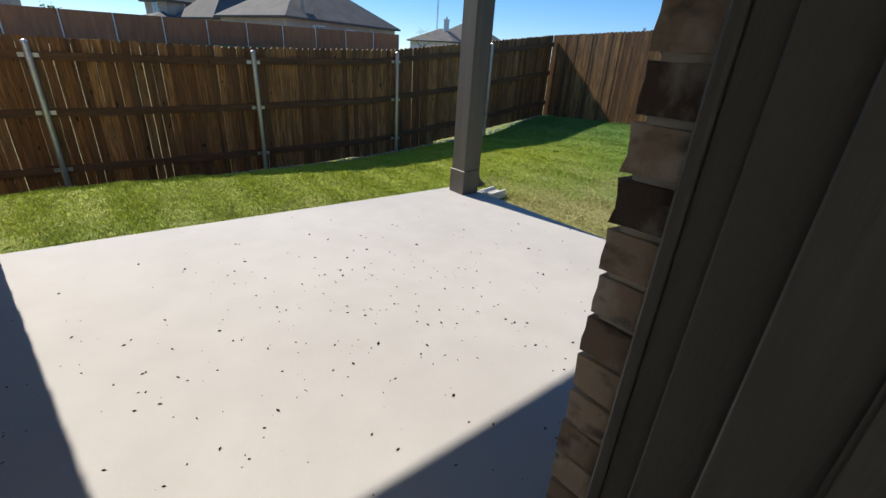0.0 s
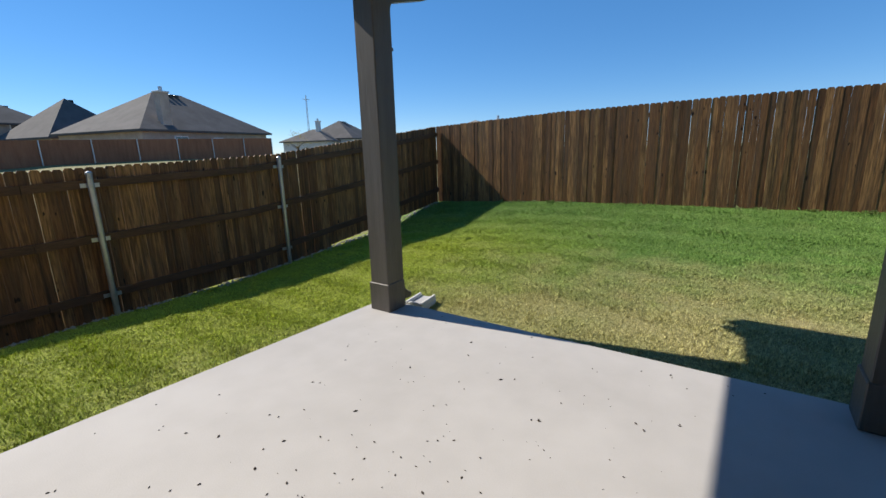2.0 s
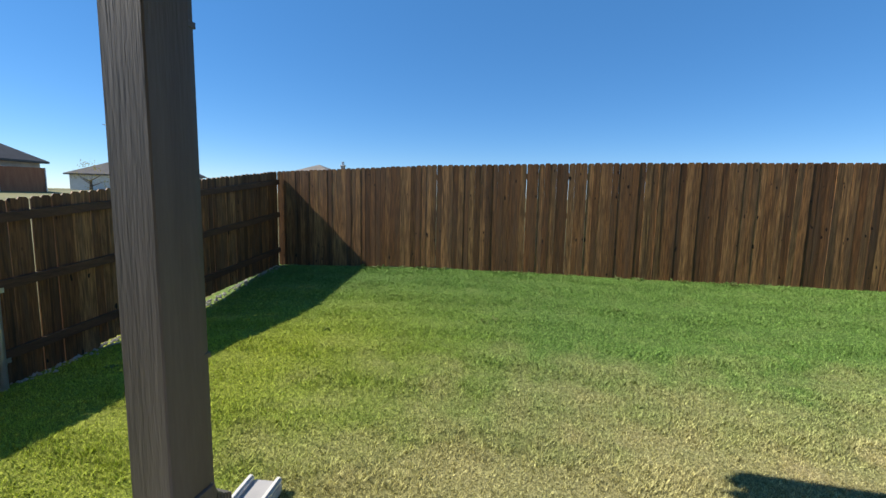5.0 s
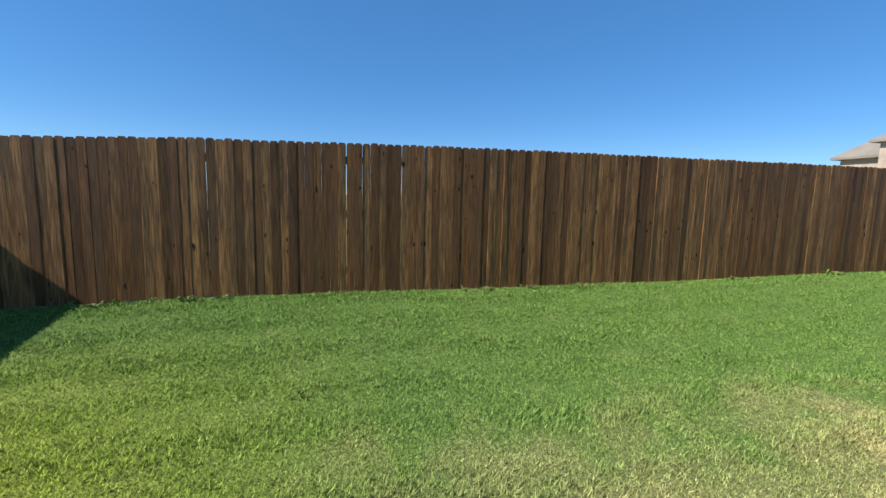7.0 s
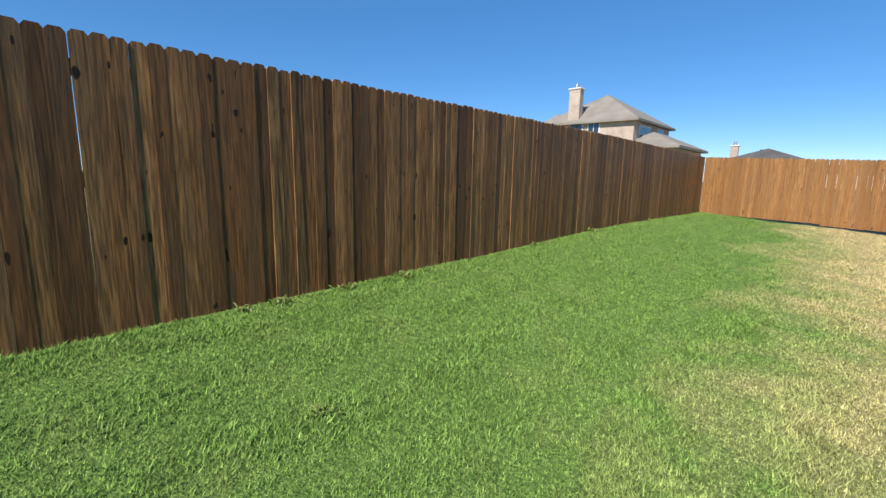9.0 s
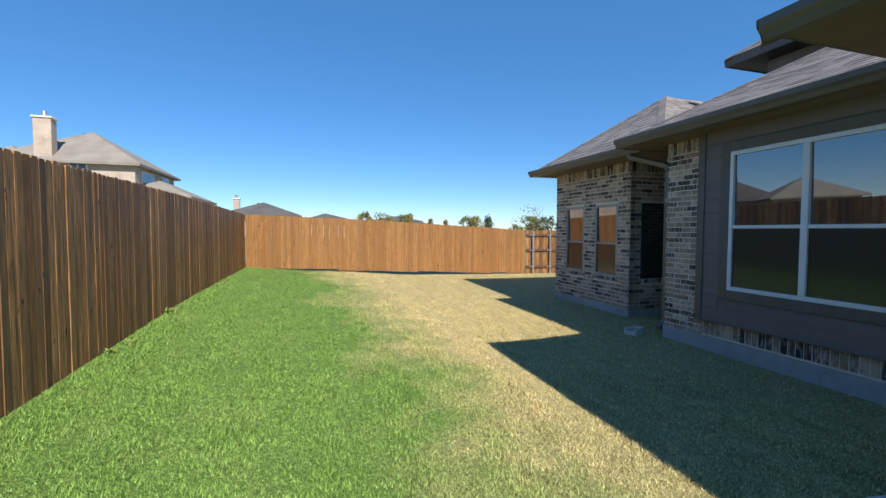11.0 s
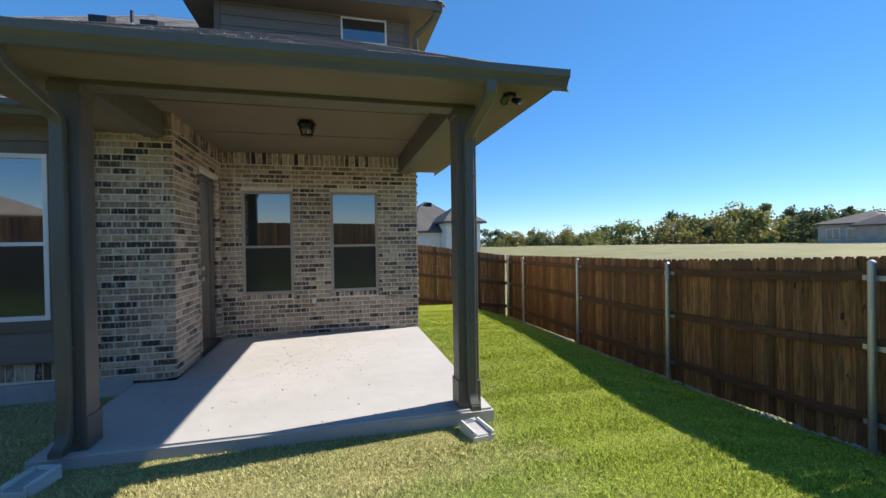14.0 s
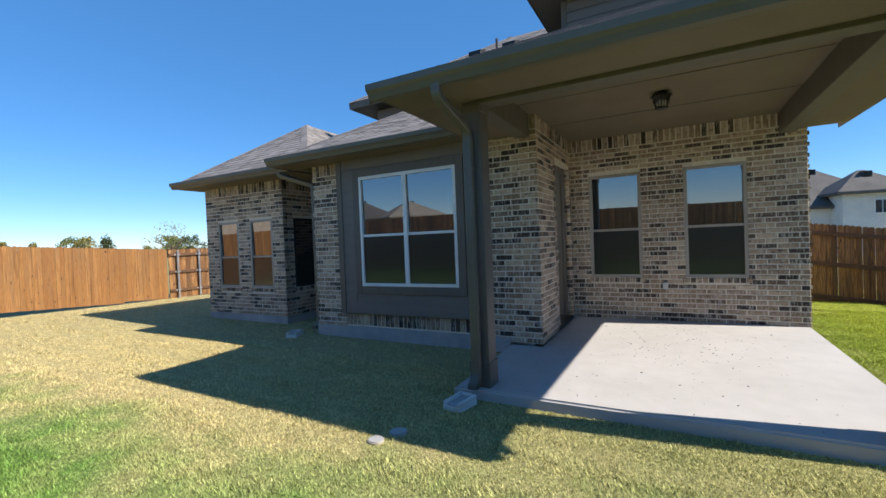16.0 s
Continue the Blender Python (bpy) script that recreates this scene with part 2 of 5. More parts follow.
M_LEAF_DARK = island_material("cedar_leaves", (0.075, 0.105, 0.045), (0.10, 0.13, 0.055), (0.14, 0.16, 0.07), rough=0.7)
for m_ in (M_LEAF, M_LEAF_Y, M_LEAF_DARK):      # leaves let some sunlight through
    t_ = m_.node_tree
    body_, out_ = t_.nodes["Principled BSDF"], t_.nodes["Material Output"]
    thin_, both_ = t_.nodes.new("ShaderNodeBsdfTranslucent"), t_.nodes.new("ShaderNodeMixShader")
    t_.links.new(body_.inputs["Base Color"].links[0].from_socket, thin_.inputs["Color"])
    both_.inputs[0].default_value = 0.45
    t_.links.new(body_.outputs[0], both_.inputs[1])
    t_.links.new(thin_.outputs[0], both_.inputs[2])
    t_.links.new(both_.outputs[0], out_.inputs["Surface"])
M_FAR_ROOF = surface("far_shingles", (0.07, 0.066, 0.064), (0.125, 0.117, 0.113), 0.8, 0.9, 9, 0.6)
M_FAR_ROOF_TAN = surface("far_tan_shingles", (0.19, 0.17, 0.145), (0.29, 0.26, 0.225), 0.8, 0.9, 9, 0.6)
M_FAR_BRICK = surface("far_tan_brick", (0.34, 0.27, 0.22), (0.52, 0.43, 0.36), 1.5, 0.9, 12, 0.5)
M_FAR_WHITE = surface("far_white_brick", (0.58, 0.56, 0.54), (0.74, 0.72, 0.69), 1.5, 0.9, 12, 0.4)
M_FAR_FENCE = surface("far_red_fence", (0.24, 0.09, 0.045), (0.38, 0.16, 0.08), 2.0, 0.8, 14, 0.5, stretch=(3, 3, 0.4), spread=0.15)
M_WINDOW_FAR = glass_material("far_glass", (0.02, 0.03, 0.04), 0.08, 1.8)
M_SPECK = surface("dry_leaf_bits", (0.02, 0.015, 0.01), (0.06, 0.045, 0.03), 20, 0.9, 90, 0.2)


# ---- building helpers ----
def thing(name, label, category, at=(0, 0, 0), group="", kind=""):
    ob = new(name)
    ob.empty_display_size = 0.1
    ob.location = at
    return tagged(ob, label, category, group, kind)


def mesh_of(bm, material, smooth=False):
    me = bpy.data.meshes.new("mesh")
    bm.to_mesh(me)
    bm.free()
    me.materials.append(material)
    if smooth:
        me.shade_smooth()
    return me


def raw_mesh(verts, faces, material):
    me = bpy.data.meshes.new("mesh")
    me.from_pydata(verts, [], faces)
    me.materials.append(material)
    return me


def part(name, bm, material, parent, label="", smooth=False):
    """One mesh object under a thing or a part, given in world places."""
    me = mesh_of(bm, material, smooth) if isinstance(bm, bmesh.types.BMesh) else bm
    ob = new(name, me)
    if parent is not None:
        ob.parent = parent
        if parent.data is None:
            ob.matrix_parent_inverse = Matrix.Translation(-parent.location)
    return tagged(ob, label)


def solo(name, bm, material, label, category, group="", kind="", smooth=False):
    me = mesh_of(bm, material, smooth) if isinstance(bm, bmesh.types.BMesh) else bm
    return tagged(new(name, me), label, category, group, kind)


def box(x0, x1, y0, y1, z0, z1, bevel=0.0, bm=None, segs=1):
    one = bmesh.new()
    bmesh.ops.create_cube(one, size=1)
    for v in one.verts:
        v.co = Vector(((x0 + x1) / 2 + v.co.x * (x1 - x0), (y0 + y1) / 2 + v.co.y * (y1 - y0), (z0 + z1) / 2 + v.co.z * (z1 - z0)))
    if bevel:
        bmesh.ops.bevel(one, geom=list(one.edges), offset=bevel, segments=segs, affect="EDGES")
    if bm is None:
        return one
    me = bpy.data.meshes.new("tmp")
    one.to_mesh(me)
    one.free()
    bm.from_mesh(me)
    bpy.data.meshes.remove(me)
    return bm


def rod(a, b, r, n=12, bm=None, r2=None):
    a, b = Vector(a), Vector(b)
    bm = bm or bmesh.new()
    m = Matrix.Translation((a + b) / 2) @ (b - a).to_track_quat("Z", "Y").to_matrix().to_4x4()
    bmesh.ops.create_cone(bm, cap_ends=True, segments=n, radius1=r, radius2=r if r2 is None else r2, depth=(b - a).length, matrix=m)
    return bm


def ball(c, r, bm=None, squash=(1, 1, 1), n=10):
    bm = bm or bmesh.new()
    bmesh.ops.create_uvsphere(bm, u_segments=n, v_segments=max(5, n // 2), radius=r, matrix=Matrix.Translation(c) @ Matrix.Diagonal((*squash, 1)))
    return bm


def sweep(profile, path, closed=False, side=Vector((0, 0, 1))):
    """A profile (across, up) carried along a path with mitred corners; side is the up direction."""
    bm = bmesh.new()
    pts = [Vector(p) for p in path]
    rings, n = [], len(pts)
    for i, p in enumerate(pts):
        d0 = (p - pts[i - 1]).normalized() if i or closed else None
        d1 = (pts[(i + 1) % n] - p).normalized() if i < n - 1 or closed else None
        d = ((d0 or d1) + (d1 or d0)).normalized()
        across = d.cross(side)
        across = across.normalized() if across.length > 1e-4 else Vector((1, 0, 0))
        up = across.cross(d).normalized()
        stretch = 1.0 if not (d0 and d1) else 1.0 / max(0.7, d.dot(d1))
        flat = abs((d0 or d1).z) < 0.05 and abs((d1 or d0).z) < 0.05
        rings.append([bm.verts.new(p + across * (u * (stretch if flat else 1)) + up * (v * (1 if flat else stretch))) for u, v in profile])
    k = len(profile)
    for i in range(n if closed else n - 1):
        a, b = rings[i], rings[(i + 1) % n]
        for j in range(k):
            bm.faces.new((a[j], a[(j + 1) % k], b[(j + 1) % k], b[j]))
    if not closed:
        bm.faces.new(rings[0][::-1])
        bm.faces.new(rings[-1])
    bmesh.ops.recalc_face_normals(bm, faces=list(bm.faces))
    return bm


PIECES = {}


def piece(key, make, material):
    if key not in PIECES:
        PIECES[key] = mesh_of(make(), material)
    return PIECES[key]


def child(name, me, parent, m):
    ob = new(name, me)
    ob.parent = parent
    ob.matrix_basis = m
    return ob


# ---- ground ----
GX, GY = (-14.0, -6.0, 0.5, 3.7, 6.8, 8.98, 14.0), (-30.0, -12.1, -6.0, 0.0, 3.7, 5.3, 6.82, 12.0, 40.0)
GZ = ((0.0, 0.0, 0.05, 0.1, 0.3, 0.5, 0.6), (-0.05, -0.05, 0.0, 0.05, 0.26, 0.42, 0.6), (-0.08, -0.08, -0.06, -0.05, 0.2, 0.46, 0.6), (-0.08, -0.08, -0.08, -0.1, 0.09, 0.35, 0.5),
      (0.0, 0.0, 0.01, -0.13, 0.08, 0.32, 0.5), (-0.03, -0.03, 0.0, -0.14, -0.03, 0.26, 0.45), (-0.42, -0.42, -0.42, -0.38, -0.17, 0.2, 0.4), (-0.6, -0.6, -0.55, -0.5, -0.3, 0.1, 0.3),
      (1.0, 1.0, 1.05, 1.1, 1.2, 1.3, 1.4))


def ground_z(x, y):
    """The lie of the land, gently rising towards the back fence."""
    def where(v, grid):
        v = min(max(v, grid[0]), grid[-1] - 1e-6)
        i = max(k for k in range(len(grid) - 1) if grid[k] <= v)
        f = (v - grid[i]) / (grid[i + 1] - grid[i])
        return i, f * f * (3 - 2 * f) * 0.6 + f * 0.4
    i, fx = where(x, GX)
    j, fy = where(y, GY)
    a = GZ[j][i] * (1 - fx) + GZ[j][i + 1] * fx
    b = GZ[j + 1][i] * (1 - fx) + GZ[j + 1][i + 1] * fx
    far = max(0.0, min(1.0, (max(abs(x - 2), abs(y)) - 45) / 60))
    return (a * (1 - fy) + b * fy) * (1 - far) + 0.9 * far


WX, DYW = -0.095, 0.537      # planes of the wall with two windows and of the wall with the back door


def slab_z(x):
    return 0.0 + 0.02 * (3.69 - x)


xs = np.concatenate([-np.geomspace(2500, 8, 22), np.arange(-7.5, 10.6, 0.25), np.geomspace(11, 2500, 22)])
ys = np.concatenate([-np.geomspace(2500, 14, 22), np.arange(-13.5, 9.1, 0.25), np.geomspace(9.5, 2500, 22)])
verts = [(float(x), float(y), ground_z(x, y)) for y in ys for x in xs]
nx = len(xs)
faces = [(j * nx + i, j * nx + i + 1, (j + 1) * nx + i + 1, (j + 1) * nx + i) for j in range(len(ys) - 1) for i in range(nx - 1)]
ground_mesh = raw_mesh(verts, faces, M_GROUND)
ground_mesh.materials.append(M_FIELD)
for f in ground_mesh.polygons:
    c = f.center
    f.material_index = 0 if (-8 < c.x < 9.3 and -12.6 < c.y < 7.1) else 1
ground_mesh.shade_smooth()
tagged(new("ground", ground_mesh), "mown lawn and dry open field beyond the fences", "ground", kind="structure")


# ---- patio slab, posts, porch roof ----
def patio():
    bm = bmesh.new()
    out = [(WX - 0.02, DYW - 0.02), (1.967, DYW - 0.02), (1.967, 0.10), (3.69, 0.10), (3.69, 3.73), (WX - 0.02, 3.73)]
    top = [bm.verts.new((x, y, slab_z(x))) for x, y in out]
    low = [bm.verts.new((x, y, -0.5)) for x, y in out]
    bm.faces.new(top)
    for i in range(6):
        bm.faces.new((top[i], low[i], low[(i + 1) % 6], top[(i + 1) % 6]))
    bmesh.ops.recalc_face_normals(bm, faces=list(bm.faces))
    bmesh.ops.bevel(bm, geom=[e for e in bm.edges if all(v.co.z > -0.3 for v in e.verts)], offset=0.02, segments=3, affect="EDGES")
    solo("patio_slab", bm, M_SLAB, "pale broom-finished concrete patio slab strewn with leaf bits", "patio", kind="structure")
    rnd = random.Random(4)
    vs, fs = [], []
    for k in range(420):
        x, y = (rnd.gauss(1.3, 0.8), rnd.gauss(1.9, 0.55)) if k < 300 else (rnd.uniform(-0.3, 3.6), rnd.uniform(0.6, 3.6))
        if not (-0.35 < x < 3.6 and 0.6 < y < 3.68):
            continue
        r, a = abs(rnd.gauss(0.002, 0.0022)) + 0.0015, rnd.uniform(0, 6.28)
        z, i = slab_z(x) + 0.0015, len(vs)
        for q in range(4):
            w = r * (1.6 if q % 2 else 0.8)
            vs.append((x + w * math.cos(a + q * 1.57), y + w * math.sin(a + q * 1.57), z))
        vs.append((x, y, z + r * 0.8))
        fs += [(i + q, i + (q + 1) % 4, i + 4) for q in range(4)]
    solo("leaf_litter", raw_mesh(vs, fs, M_SPECK), M_SPECK, "tiny dark dry leaf bits scattered on the concrete", "debris", kind="stuff")


patio()


def porch_post(y0, label):
    x0, s, z = 3.418, 0.197, slab_z(3.5)
    t = thing("porch_post", label, "post", (x0 + s / 2, y0 + s / 2, z), "porch posts")
    part("shaft", box(x0, x0 + s, y0, y0 + s, z + 0.24, 2.78, 0.006), M_POST, t)
    part("base_trim", box(x0 - 0.011, x0 + s + 0.011, y0 - 0.011, y0 + s + 0.011, z, z + 0.25, 0.006), M_POST, t)
    part("capital", box(x0 - 0.014, x0 + s + 0.014, y0 - 0.014, y0 + s + 0.014, 2.72, 2.80, 0.006), M_BROWN, t)


porch_post(3.42, "brown painted square porch post at the lawn corner of the slab")
porch_post(0.26, "brown painted square porch post beside the box window")

PX, PY0, PY1, PZ = 4.22, -0.34, 4.15, 2.83      # outline of the porch eave, and its height
PITCH = 0.495


def shingle_plane(verts, faces, eave_a, eave_b, top, rnd, row=0.14):
    """Courses of tabs on one roof plane: eave from a to b, and top, the points of its upper edge (one or two)."""
    a, b = Vector(eave_a), Vector(eave_b)
    u = (b - a).normalized()
    tops = [Vector(p) for p in top]
    n = u.cross(tops[0] - a).normalized()
    n = n if n.z > 0 else -n
    v = n.cross(u).normalized()
    v = v if v.z > 0 else -v
    poly = [(0.0, 0.0), ((b - a).length, 0.0)] + [((p - a).dot(u), (p - a).dot(v)) for p in tops]
    height = max(p[1] for p in poly)
    def span(q):
        cut = [x0 + (x1 - x0) * (q - y0) / (y1 - y0) for (x0, y0), (x1, y1) in zip(poly, poly[1:] + poly[:1]) if (y0 <= q) != (y1 <= q)]
        return (min(cut), max(cut)) if len(cut) > 1 else None

    for k in range(int(height / row)):
        y = k * row
        if not span(y + 0.002) or not span(y + row * 0.5):
            continue
        lo, hi = span(y + 0.002)
        up = span(min(y + row, height - 0.002)) or span(y + row * 0.5)
        x = lo - rnd.uniform(0, 0.2)
        while x < hi:
            w = rnd.choice((0.11, 0.16, 0.22, 0.3))
            l, r = max(x, lo), min(x + w - 0.004, hi)
            if r - l > 0.02:
                lift, drop = rnd.uniform(0.007, 0.012), rnd.uniform(0, 0.012)
                i = len(verts)
                for (p, q, h) in ((l, y - drop, lift), (r, y - drop, lift), (min(max(r, up[0]), up[1]), y + row, 0.004), (min(max(l, up[0]), up[1]), y + row, 0.004), (l, y - drop, 0), (r, y - drop, 0)):
                    verts.append(tuple(a + u * p + v * q + n * h))
                faces.extend([(i, i + 1, i + 2, i + 3), (i + 4, i + 5, i + 1, i), (i + 4, i, i + 3), (i + 5, i + 2, i + 1)])
            x += w


def roof(name, label, planes, deck_drop=0.02, parent=None):
    """A shingled roof: deck under it, courses of tabs on it, as one thing of the house."""
    t = thing(name, label, "roof", planes[0][0], kind="structure")
    vs, fs = [], []
    rnd = random.Random(len(name) * 7 + len(planes))
    bm = bmesh.new()
    for a, b, top in planes:
        shingle_plane(vs, fs, a, b, top, rnd)
        bm.faces.new([bm.verts.new(Vector(p) - Vector((0, 0, 0.006))) for p in (a, b, *top)])
        o, cen = Vector(a), sum((Vector(p) for p in (a, b, *top)), Vector()) / (2 + len(top))
        nrm = (Vector(b) - o).cross(Vector(top[0]) - o)
        for p, q in ((a, top[-1]), (b, top[0])):
            p, q = Vector(p), Vector(q)
            if abs(p.x - q.x) > 0.2 and abs(p.y - q.y) > 0.2:
                n = int((q - p).length / 0.16)
                d = (q - p).cross(Vector((0, 0, 1))).normalized() * 0.13
                d = d if (cen - p).dot(d) > 0 else -d
                d.z = -(nrm.x * d.x + nrm.y * d.y) / nrm.z
                for k in range(n):
                    s, e = p.lerp(q, k / n), p.lerp(q, (k + 1.1) / n)
                    i, low, up = len(vs), Vector((0, 0, 0.018)), Vector((0, 0, 0.013))
                    vs.extend(tuple(w) for w in (s + d + low, s + low, e + up, e + d + up, s + d, s))
                    fs.extend([(i, i + 1, i + 2, i + 3), (i + 4, i + 5, i + 1, i)])
    part("deck", bm, M_BROWN, t)
    tagged(part("shingle_courses", raw_mesh(vs, fs, M_SHINGLE), M_SHINGLE, t, "weathered grey-brown asphalt shingles"), kind="stuff")
    return t


def hip(x0, x1, y0, y1, z, pitch):
    """The four planes of a hip roof over a rectangle whose ridge runs along its longer side."""
    h = min(x1 - x0, y1 - y0) / 2
    if x1 - x0 > y1 - y0:
        r0, r1 = (x0 + h, (y0 + y1) / 2, z + h * pitch), (x1 - h, (y0 + y1) / 2, z + h * pitch)
        return [((x1, y0, z), (x1, y1, z), (r1,)), ((x0, y1, z), (x0, y0, z), (r0,)), ((x0, y0, z), (x1, y0, z), (r1, r0)), ((x1, y1, z), (x0, y1, z), (r0, r1))]
    r0, r1 = ((x0 + x1) / 2, y0 + h, z + h * pitch), ((x0 + x1) / 2, y1 - h, z + h * pitch)
    return [((x1, y0, z), (x1, y1, z), (r1, r0)), ((x0, y1, z), (x0, y0, z), (r0, r1)), ((x0, y0, z), (x1, y0, z), (r0,)), ((x1, y1, z), (x0, y1, z), (r1,))]


GUTTER = ((0.0, 0.0), (0.075, 0.0), (0.095, 0.045), (0.125, 0.075), (0.13, 0.13), (0.118, 0.132), (0.0, 0.125))


def gutter(name, path, label):
    t = thing(name, label, "gutter", path[0])
    part("trough", sweep(GUTTER, path), M_GUTTER, t)
    (x, y0, z), (_, y1, _) = path
    rim = tuple((u * 1.03 + (0.002 if u else -0.001), v * 1.02 - 0.001) for u, v in GUTTER)
    for y in (y0 - 0.004, y1 + 0.001):
        part("end_cap", sweep(rim, [(x, y, z), (x, y + 0.003, z)]), M_GUTTER, t)
    for k in range(1, int((y1 - y0) / 0.75)):
        part("hanger", box(x + 0.002, x + 0.124, y0 + k * 0.75 - 0.012, y0 + k * 0.75 + 0.012, z + 0.131, z + 0.135), M_GUTTER, t)
    return t


def porch_roof():
    top = PZ + 0.10
    rise = top + (PX + 0.42) * PITCH
    planes = [((PX, PY0, top), (PX, PY1, top), ((-0.42, PY1 - 1.9, rise), (-0.42, PY0 + 1.9, rise))),
              ((PX, PY1, top), (-0.42, PY1, top), ((-0.42, PY1 - 1.9, rise),)),
              ((-0.42, PY0, top), (PX, PY0, top), ((-0.42, PY0 + 1.9, rise),))]
    roof("porch_roof", "weathered grey-brown shingle roof over the porch", planes)
    # underside: ceiling, soffits and beams
    c = bmesh.new()
    box(WX, 3.42, 0.455, 3.42, 3.08, 3.12, 0, c)
    solo("porch_ceiling", c, M_SOFFIT, "tan painted board ceiling of the porch", "ceiling", kind="structure")
    for nm, b in (("soffit_front", (3.615, PX - 0.002, PY0, PY1)), ("soffit_side", (WX, 3.615, 3.617, PY1)), ("soffit_inner", (1.97, 3.615, PY0, 0.258))):
        solo("trim_" + nm, box(b[0], b[1], b[2], b[3], PZ, PZ + 0.02), M_SOFFIT, "tan painted soffit board under the porch eave", "soffit", kind="structure")
    for nm, b in (("front", (3.42, 3.613, 0.26, 3.615)), ("side", (WX + 0.002, 3.418, 3.42, 3.615)), ("inner", (1.97, 3.418, 0.262, 0.453))):
        solo("porch_beam", box(b[0], b[1], b[2], b[3], 2.79, 3.10, 0.006), M_BROWN, "brown boxed beam carrying the porch roof", "beam", "porch beams")
    for k in range(2):
        x = 1.2 + k * 1.22
        solo("trim_ceiling_joint", box(x, x + 0.012, 0.46, 3.418, 3.074, 3.079), M_BROWN, "dark joint between ceiling boards", "trim", kind="structure")
    for nm, b in (("fascia_front", (PX - 0.02, PX, PY0, PY1)), ("fascia_side", (-0.4, PX - 0.022, PY1 - 0.02, PY1)), ("fascia_inner", (2.5, PX - 0.022, PY0, PY0 + 0.02))):
        solo("trim_" + nm, box(b[0], b[1], b[2], b[3], PZ - 0.012 if nm == "fascia_front" else PZ - 0.004, PZ + 0.095, 0.003), M_BROWN, "brown painted fascia board", "fascia", kind="structure")
    gutter("roof_gutter", [(PX + 0.002, PY0, PZ - 0.045), (PX + 0.002, PY1 + 0.02, PZ - 0.045)][::1], "olive-brown metal gutter along the porch eave")


porch_roof()


def rounded(path, r=0.09, n=5):
    """A path with its corners turned into arcs."""
    pts = [Vector(p) for p in path]
    out = [pts[0]]
    for p, q, s in zip(pts, pts[1:], pts[2:]):
        a = q + (p - q).normalized() * min(r, (p - q).length * 0.45)
        c = q + (s - q).normalized() * min(r, (s - q).length * 0.45)
        for k in range(n + 1):
            f = k / n
            out.append(a * (1 - f) ** 2 + q * (2 * f * (1 - f)) + c * f * f)
    return out + [pts[-1]]


def downspout(path, label):
    w, d = 0.034, 0.042
    prof = [(-w, -d + 0.006), (-w + 0.006, -d), (w - 0.006, -d), (w, -d + 0.006), (w, d - 0.006), (w - 0.006, d), (-w + 0.006, d), (-w, d - 0.006)]
    t = thing("downspout", label, "downspout", path[-1], "downspouts")
    part("pipe", sweep(prof, rounded(path), side=Vector((0, 1, 0))), M_GUTTER, t)
    x, y, top = path[-3]
    low = path[-2][2]
    for z in (low + (top - low) * 0.3, low + (top - low) * 0.93):
        part("strap", box(x - 0.039, x + 0.039, y - 0.047, y + 0.047, z, z + 0.025, 0.002), M_GUTTER, t)
    x, y, z = path[-1]
    for k in range(5):
        part("elbow_rib", box(x - 0.05 + k * 0.02, x - 0.043 + k * 0.02, y - 0.046, y + 0.046, z - 0.02, z + 0.075 - k * 0.012, 0.002), M_GUTTER, t)


for y in (3.525, 0.345):
    downspout([(4.27, y, PZ - 0.02), (4.27, y, PZ - 0.13), (3.668, y, 2.53), (3.668, y, 2.30), (3.668, y, 0.13), (3.76, y, 0.05)], "olive-brown square downspout running down the porch post")


def splash_block(x, y, turn, label):
    z = ground_z(x, y)
    t = thing("splash_block", label, "splash block", (x, y, z), "splash blocks")
    t.rotation_euler = (0, 0, radians(turn))
    t.scale = (0.74, 0.74, 0.8)
    bm = box(-0.20, 0.20, -0.13, 0.13, -0.04, 0.075, 0.012, segs=2)
    me = mesh_of(bm, M_BLOCK)
    child("body", me, t, Matrix())
    tr = bmesh.new()
    for a in ((-0.20, 0.20, 0.085, 0.13), (-0.20, 0.20, -0.13, -0.085), (-0.20, -0.16, -0.084, 0.084)):
        box(a[0], a[1], a[2], a[3], 0.07, 0.115, 0.012, tr, 2)
    child("rim", mesh_of(tr, M_BLOCK), t, Matrix())
    child("trough", mesh_of(box(-0.15, 0.19, -0.075, 0.075, 0.07, 0.079), M_FOUND), t, Matrix())


splash_block(3.93, 3.48, 8, "white cast concrete splash block below the lawn-corner downspout")
splash_block(3.93, 0.28, -8, "white cast concrete splash block below the downspout in shade")
splash_block(2.25, -3.72, 20, "white cast concrete splash block at the foot of the house wall")


def drain(x, y, r, label):
    z = ground_z(x, y) + 0.012
    t = thing("drain_cover", label, "drain cover", (x, y, z), "drain covers")
    part("lid", rod((x, y, z - 0.03), (x, y, z + 0.014), r, 24), M_FOUND, t)
    part("ring", rod((x, y, z - 0.04), (x, y, z + 0.007), r * 1.15, 24), M_DIRT, t)


drain(4.72, 0.12, 0.065, "round grey clean-out cover set in the lawn")
drain(4.93, 0.06, 0.055, "pale round clean-out cover set in the lawn")


